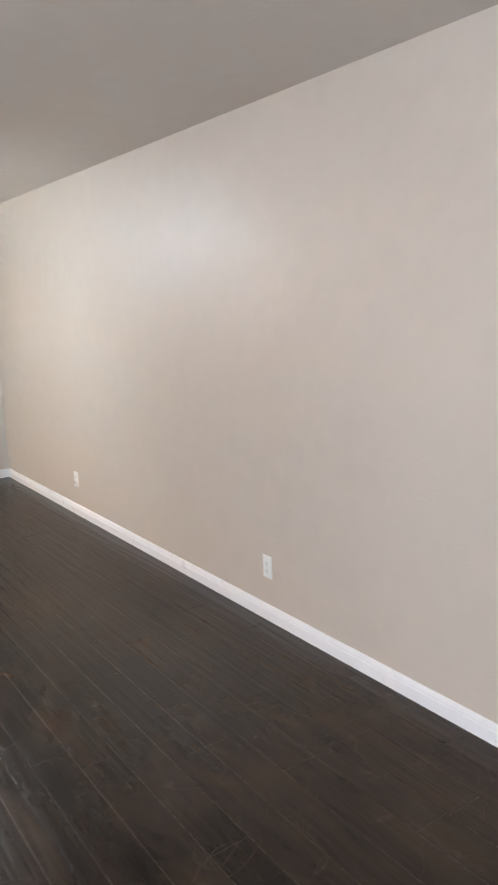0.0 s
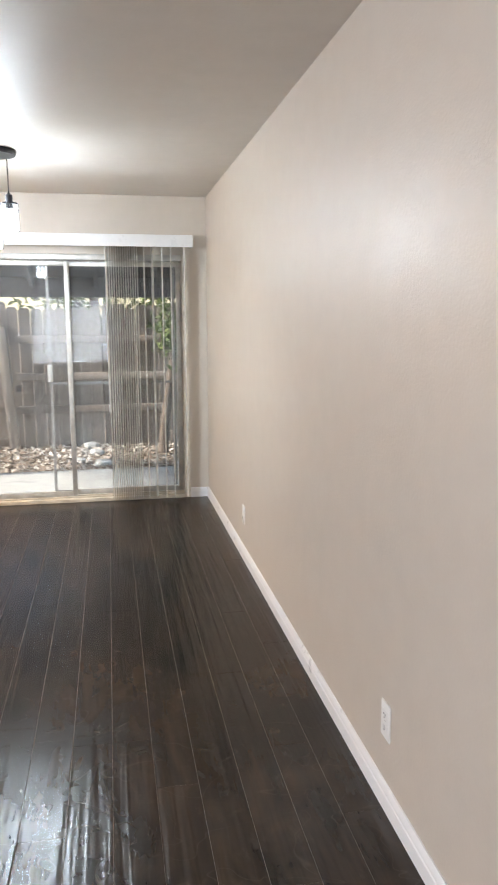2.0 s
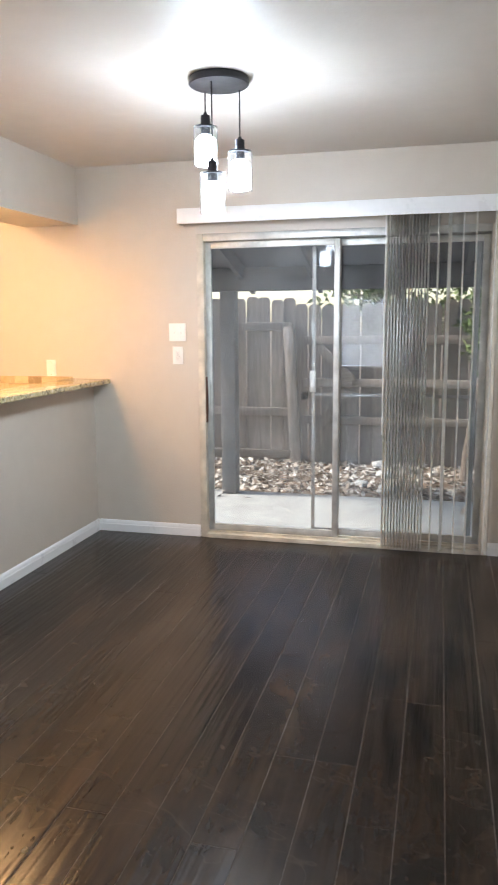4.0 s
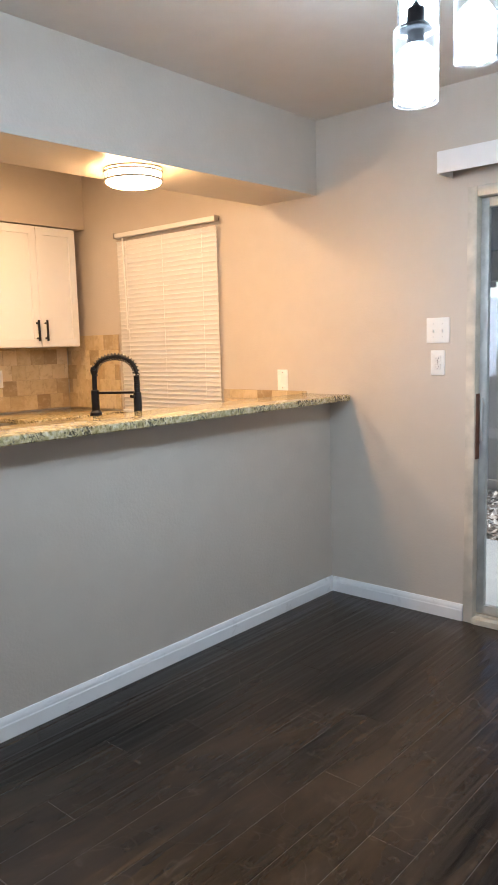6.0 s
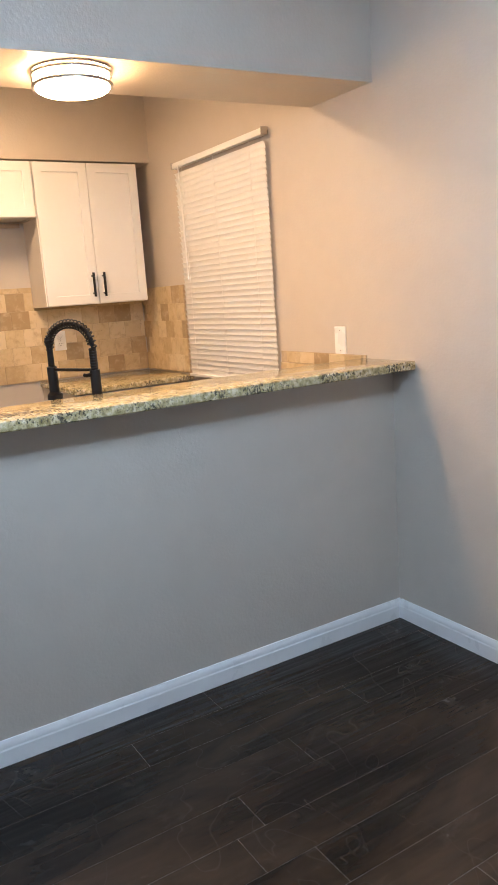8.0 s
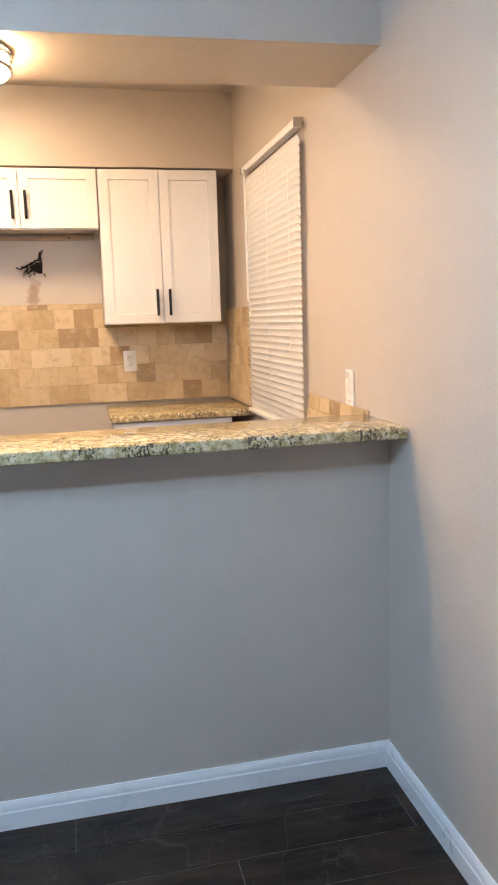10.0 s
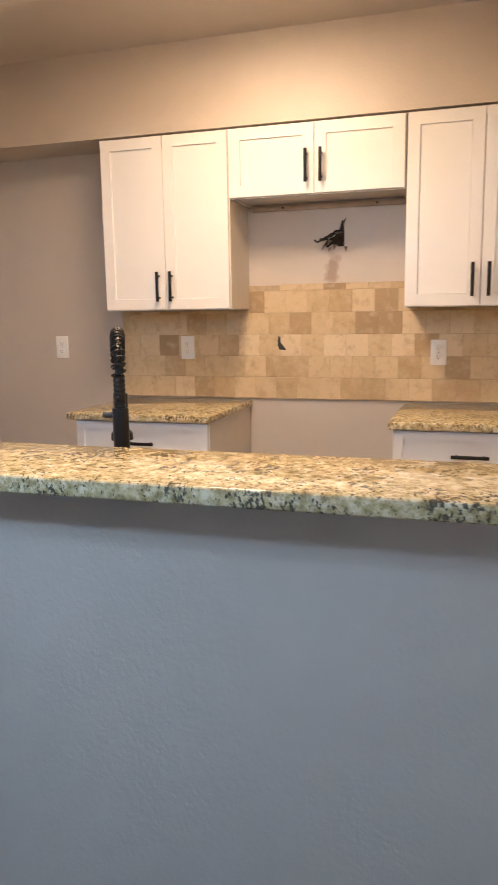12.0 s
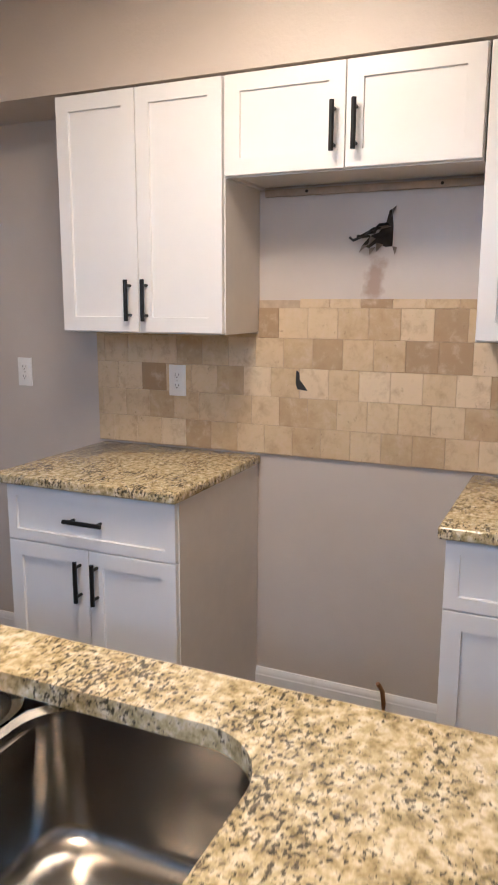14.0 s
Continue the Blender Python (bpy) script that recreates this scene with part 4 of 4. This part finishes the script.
stone(-0.9, 2.05, 0.10, "pale broken slab on the yard soil")
stone(-1.05, 3.25, 0.10, "light rubble at the foot of the fence")


def leaves(centers, count, size, rng):
    verts, faces = [], []
    for _ in range(count):
        c, r = rng.choice(centers)
        d = Vector((rng.gauss(0, 1), rng.gauss(0, 1), rng.gauss(0, 1))).normalized() * r * rng.random() ** 0.4
        s = size * rng.uniform(0.6, 1.4)
        m = Matrix.Translation(c + d) @ pose(0, 0, 0, rng.uniform(-70, 70), rng.uniform(-70, 70), rng.uniform(0, 360))
        i = len(verts)
        for a, b, e in ((-1, 0, 0), (0, 0.45, 0.12), (1, 0, 0), (0, -0.45, 0.12)):
            verts.append(m @ Vector((a * s, b * s, e * s)))
        faces.append((i, i + 1, i + 2, i + 3))
    me = bpy.data.meshes.new("crown")
    me.from_pydata(verts, [], faces)
    me.materials.append(GREEN)
    return me


def tree(x, y, h, r, seed, label, lean=0.0):
    rng = random.Random(seed)
    t = thing("tree", (x, y, G0), label, "tree", "yard trees")
    path = [Vector((x + lean * f * f + 0.05 * math.sin(5 * f + seed), y + 0.04 * math.cos(4 * f), G0 - 0.02 + h * f)) for f in (k / 8 for k in range(9))]
    part("trunk", sweep(bmesh.new(), path, [r * (1.15 - 0.75 * k / 8) for k in range(9)], 12), BARK, t, "", 60)
    tips = []
    for k in range(9):
        p = path[3 + k % 5]
        e = p + Vector((rng.uniform(-1, 1), rng.uniform(-0.8, 0.8), rng.uniform(0.2, 0.9))) * h * 0.26
        mid = p.lerp(e, 0.5) + Vector((0, 0, 0.08 * h * rng.random()))
        part("limb", sweep(bmesh.new(), [p, mid, e], [r * 0.4, r * 0.25, r * 0.08], 8), BARK, t, "", 60)
        tips += [(e, 0.13 * h + 0.1), (mid, 0.10 * h + 0.05)]
    ob = new("crown", leaves(tips, 2600, 0.055, rng))
    ob.parent = t
    ob.matrix_basis = Matrix.Translation(-ORIGIN[t])


tree(-0.15, 2.6, 2.6, 0.055, 5, "slim leaning yard tree in front of the fence", 0.25)
tree(-1.0, 5.2, 3.0, 0.10, 6, "leafy green tree behind the fence")
tree(0.6, 4.9, 3.2, 0.10, 7, "leafy green tree above the fence boards")
tree(2.2, 5.6, 3.4, 0.12, 9, "green tree behind the fence by the side")


# ---- backsplash tiles ----
def tile_mesh(w, h, seed):
    rng = random.Random(seed)
    bm = boxes((0, 0.010, -w / 2, w / 2, -h / 2, h / 2), bevel=0.0018)
    for v in bm.verts:
        v.co.y += rng.uniform(-0.0007, 0.0007)
        v.co.z += rng.uniform(-0.0007, 0.0007)
    return mesh_of("tile", bm, TILE)


def backsplash():
    rng = random.Random(17)
    q, gap = 0.1065, 0.0010
    t = structure("backsplash", boxes((-5.0628, -5.0518, -2.16, -0.012, 0.916, 1.345), (-5.0628, -5.0518, -1.472, -0.708, 1.345, 1.461)), GROUT, "tumbled travertine tile backsplash on the rear wall", "backsplash")
    full = [tile_mesh(q - gap, 0.1034 - gap, s) for s in range(3)]
    cuts = {}

    def lay(y0, y1, z, h):
        w = y1 - y0
        if w < 0.012:
            return
        if abs(w - q) < 1e-4 and abs(h - 0.1034) < 1e-4:
            me = rng.choice(full)
        else:
            key = (round(w, 3), round(h, 3))
            me = cuts.setdefault(key, None) or tile_mesh(w - gap, h - gap, 5)
            cuts[key] = me
        piece("tile", me, t, pose(-5.060 + rng.uniform(-0.0008, 0.0008), (y0 + y1) / 2, z + h / 2, rng.uniform(-0.3, 0.3)))

    offs = [0.035, 0.085, 0.01, 0.07, 0.03, 0.0]
    for r in range(6):
        z = 0.918 + 0.1034 * r
        h = 0.1034 if r < 5 else 0.031
        lo, hi = (-2.16, -0.012)
        if r == 4:
            lo, hi = -1.474, -0.706
        if r == 5:
            lo, hi = -1.32, -0.706
        y = lo - offs[r]
        while y < hi:
            a, b = max(y, lo), min(y + q, hi)
            lay(a, b, z, h)
            y += q
    for y0, y1 in ((-2.16, -1.476), (-0.704, -0.012)):
        y = y0
        while y < y1:
            lay(y, min(y + q, y1), 0.918 + 0.4136, 0.0135)
            y += q
    chip = bmesh.new()
    rim = [(-0.014, 0.036), (-0.004, 0.030), (-0.002, 0.004), (0.012, -0.012), (0.028, -0.034), (-0.008, -0.030), (-0.016, -0.012)]
    f = chip.faces.new([chip.verts.new((-5.0485, -1.315 + a, 1.186 + b)) for a, b in rim])
    ex = bmesh.ops.extrude_face_region(chip, geom=[f])
    bmesh.ops.translate(chip, verts=[v for v in ex["geom"] if isinstance(v, bmesh.types.BMVert)], vec=(-0.003, 0, 0))
    part("chip", chip, DARK, t, "dark broken tile corner")
    # short return on the end wall beside the window, and a low strip over the sink counter
    n = structure("backsplash_return", boxes((-5.05, -4.465, -0.006, -0.001, 0.916, 1.42), (-3.515, -2.91, -0.006, -0.001, 0.92, 1.074)), GROUT, "travertine tiles on the end wall beside the window", "backsplash")
    bms = [tile_mesh(q - gap, 0.1034 - gap, s) for s in (7, 8)]
    for r in range(5):
        x = -5.05 + 0.0508 * (r % 2)
        while x < -4.47:
            w = min(q, -4.467 - x)
            me = rng.choice(bms) if w > q - 1e-4 else tile_mesh(max(w, 0.012) - gap, 0.0985, 5)
            piece("tile", me, n, pose(x + w / 2, -0.003, 0.918 + 0.1 * r + 0.05, 0, 0, -90))
            x += q
    for r, h in ((0, 0.1), (1, 0.05)):
        x = -3.515 + 0.0508 * r
        low = tile_mesh(q - gap, h - gap, 9)
        while x < -2.92 - q * 0.9:
            piece("tile", low, n, pose(x + q / 2, -0.003, 0.921 + 0.1015 * r + h / 2, 0, 0, -90))
            x += q


backsplash()


# ---- floor planks ----
def planks():
    rng = random.Random(2)
    fl = bpy.data.objects["floor"]
    W, L = 0.1375, 1.22

    def mesh(length):
        bm = boxes((-W / 2 + 0.0007, W / 2 - 0.0007, -length / 2 + 0.0007, length / 2 - 0.0007, -0.0035, 0.0), bevel=0.0009)
        return mesh_of("plank", bm, PLANK)

    whole = mesh(L)
    x = -0.004 - W / 2
    while x > -5.05:
        lo = -9.2 if x > BARX - 0.05 else -3.3
        y = lo - rng.uniform(0.05, 1.1)
        while y < 0:
            a, b = max(y, lo), min(y + L, -0.001)
            if b - a > 0.03:
                piece("plank", whole if b - a > L - 1e-4 else mesh(b - a), fl, pose(x, (a + b) / 2, rng.uniform(-0.0004, 0.0)))
            y += L
        x -= W


planks()
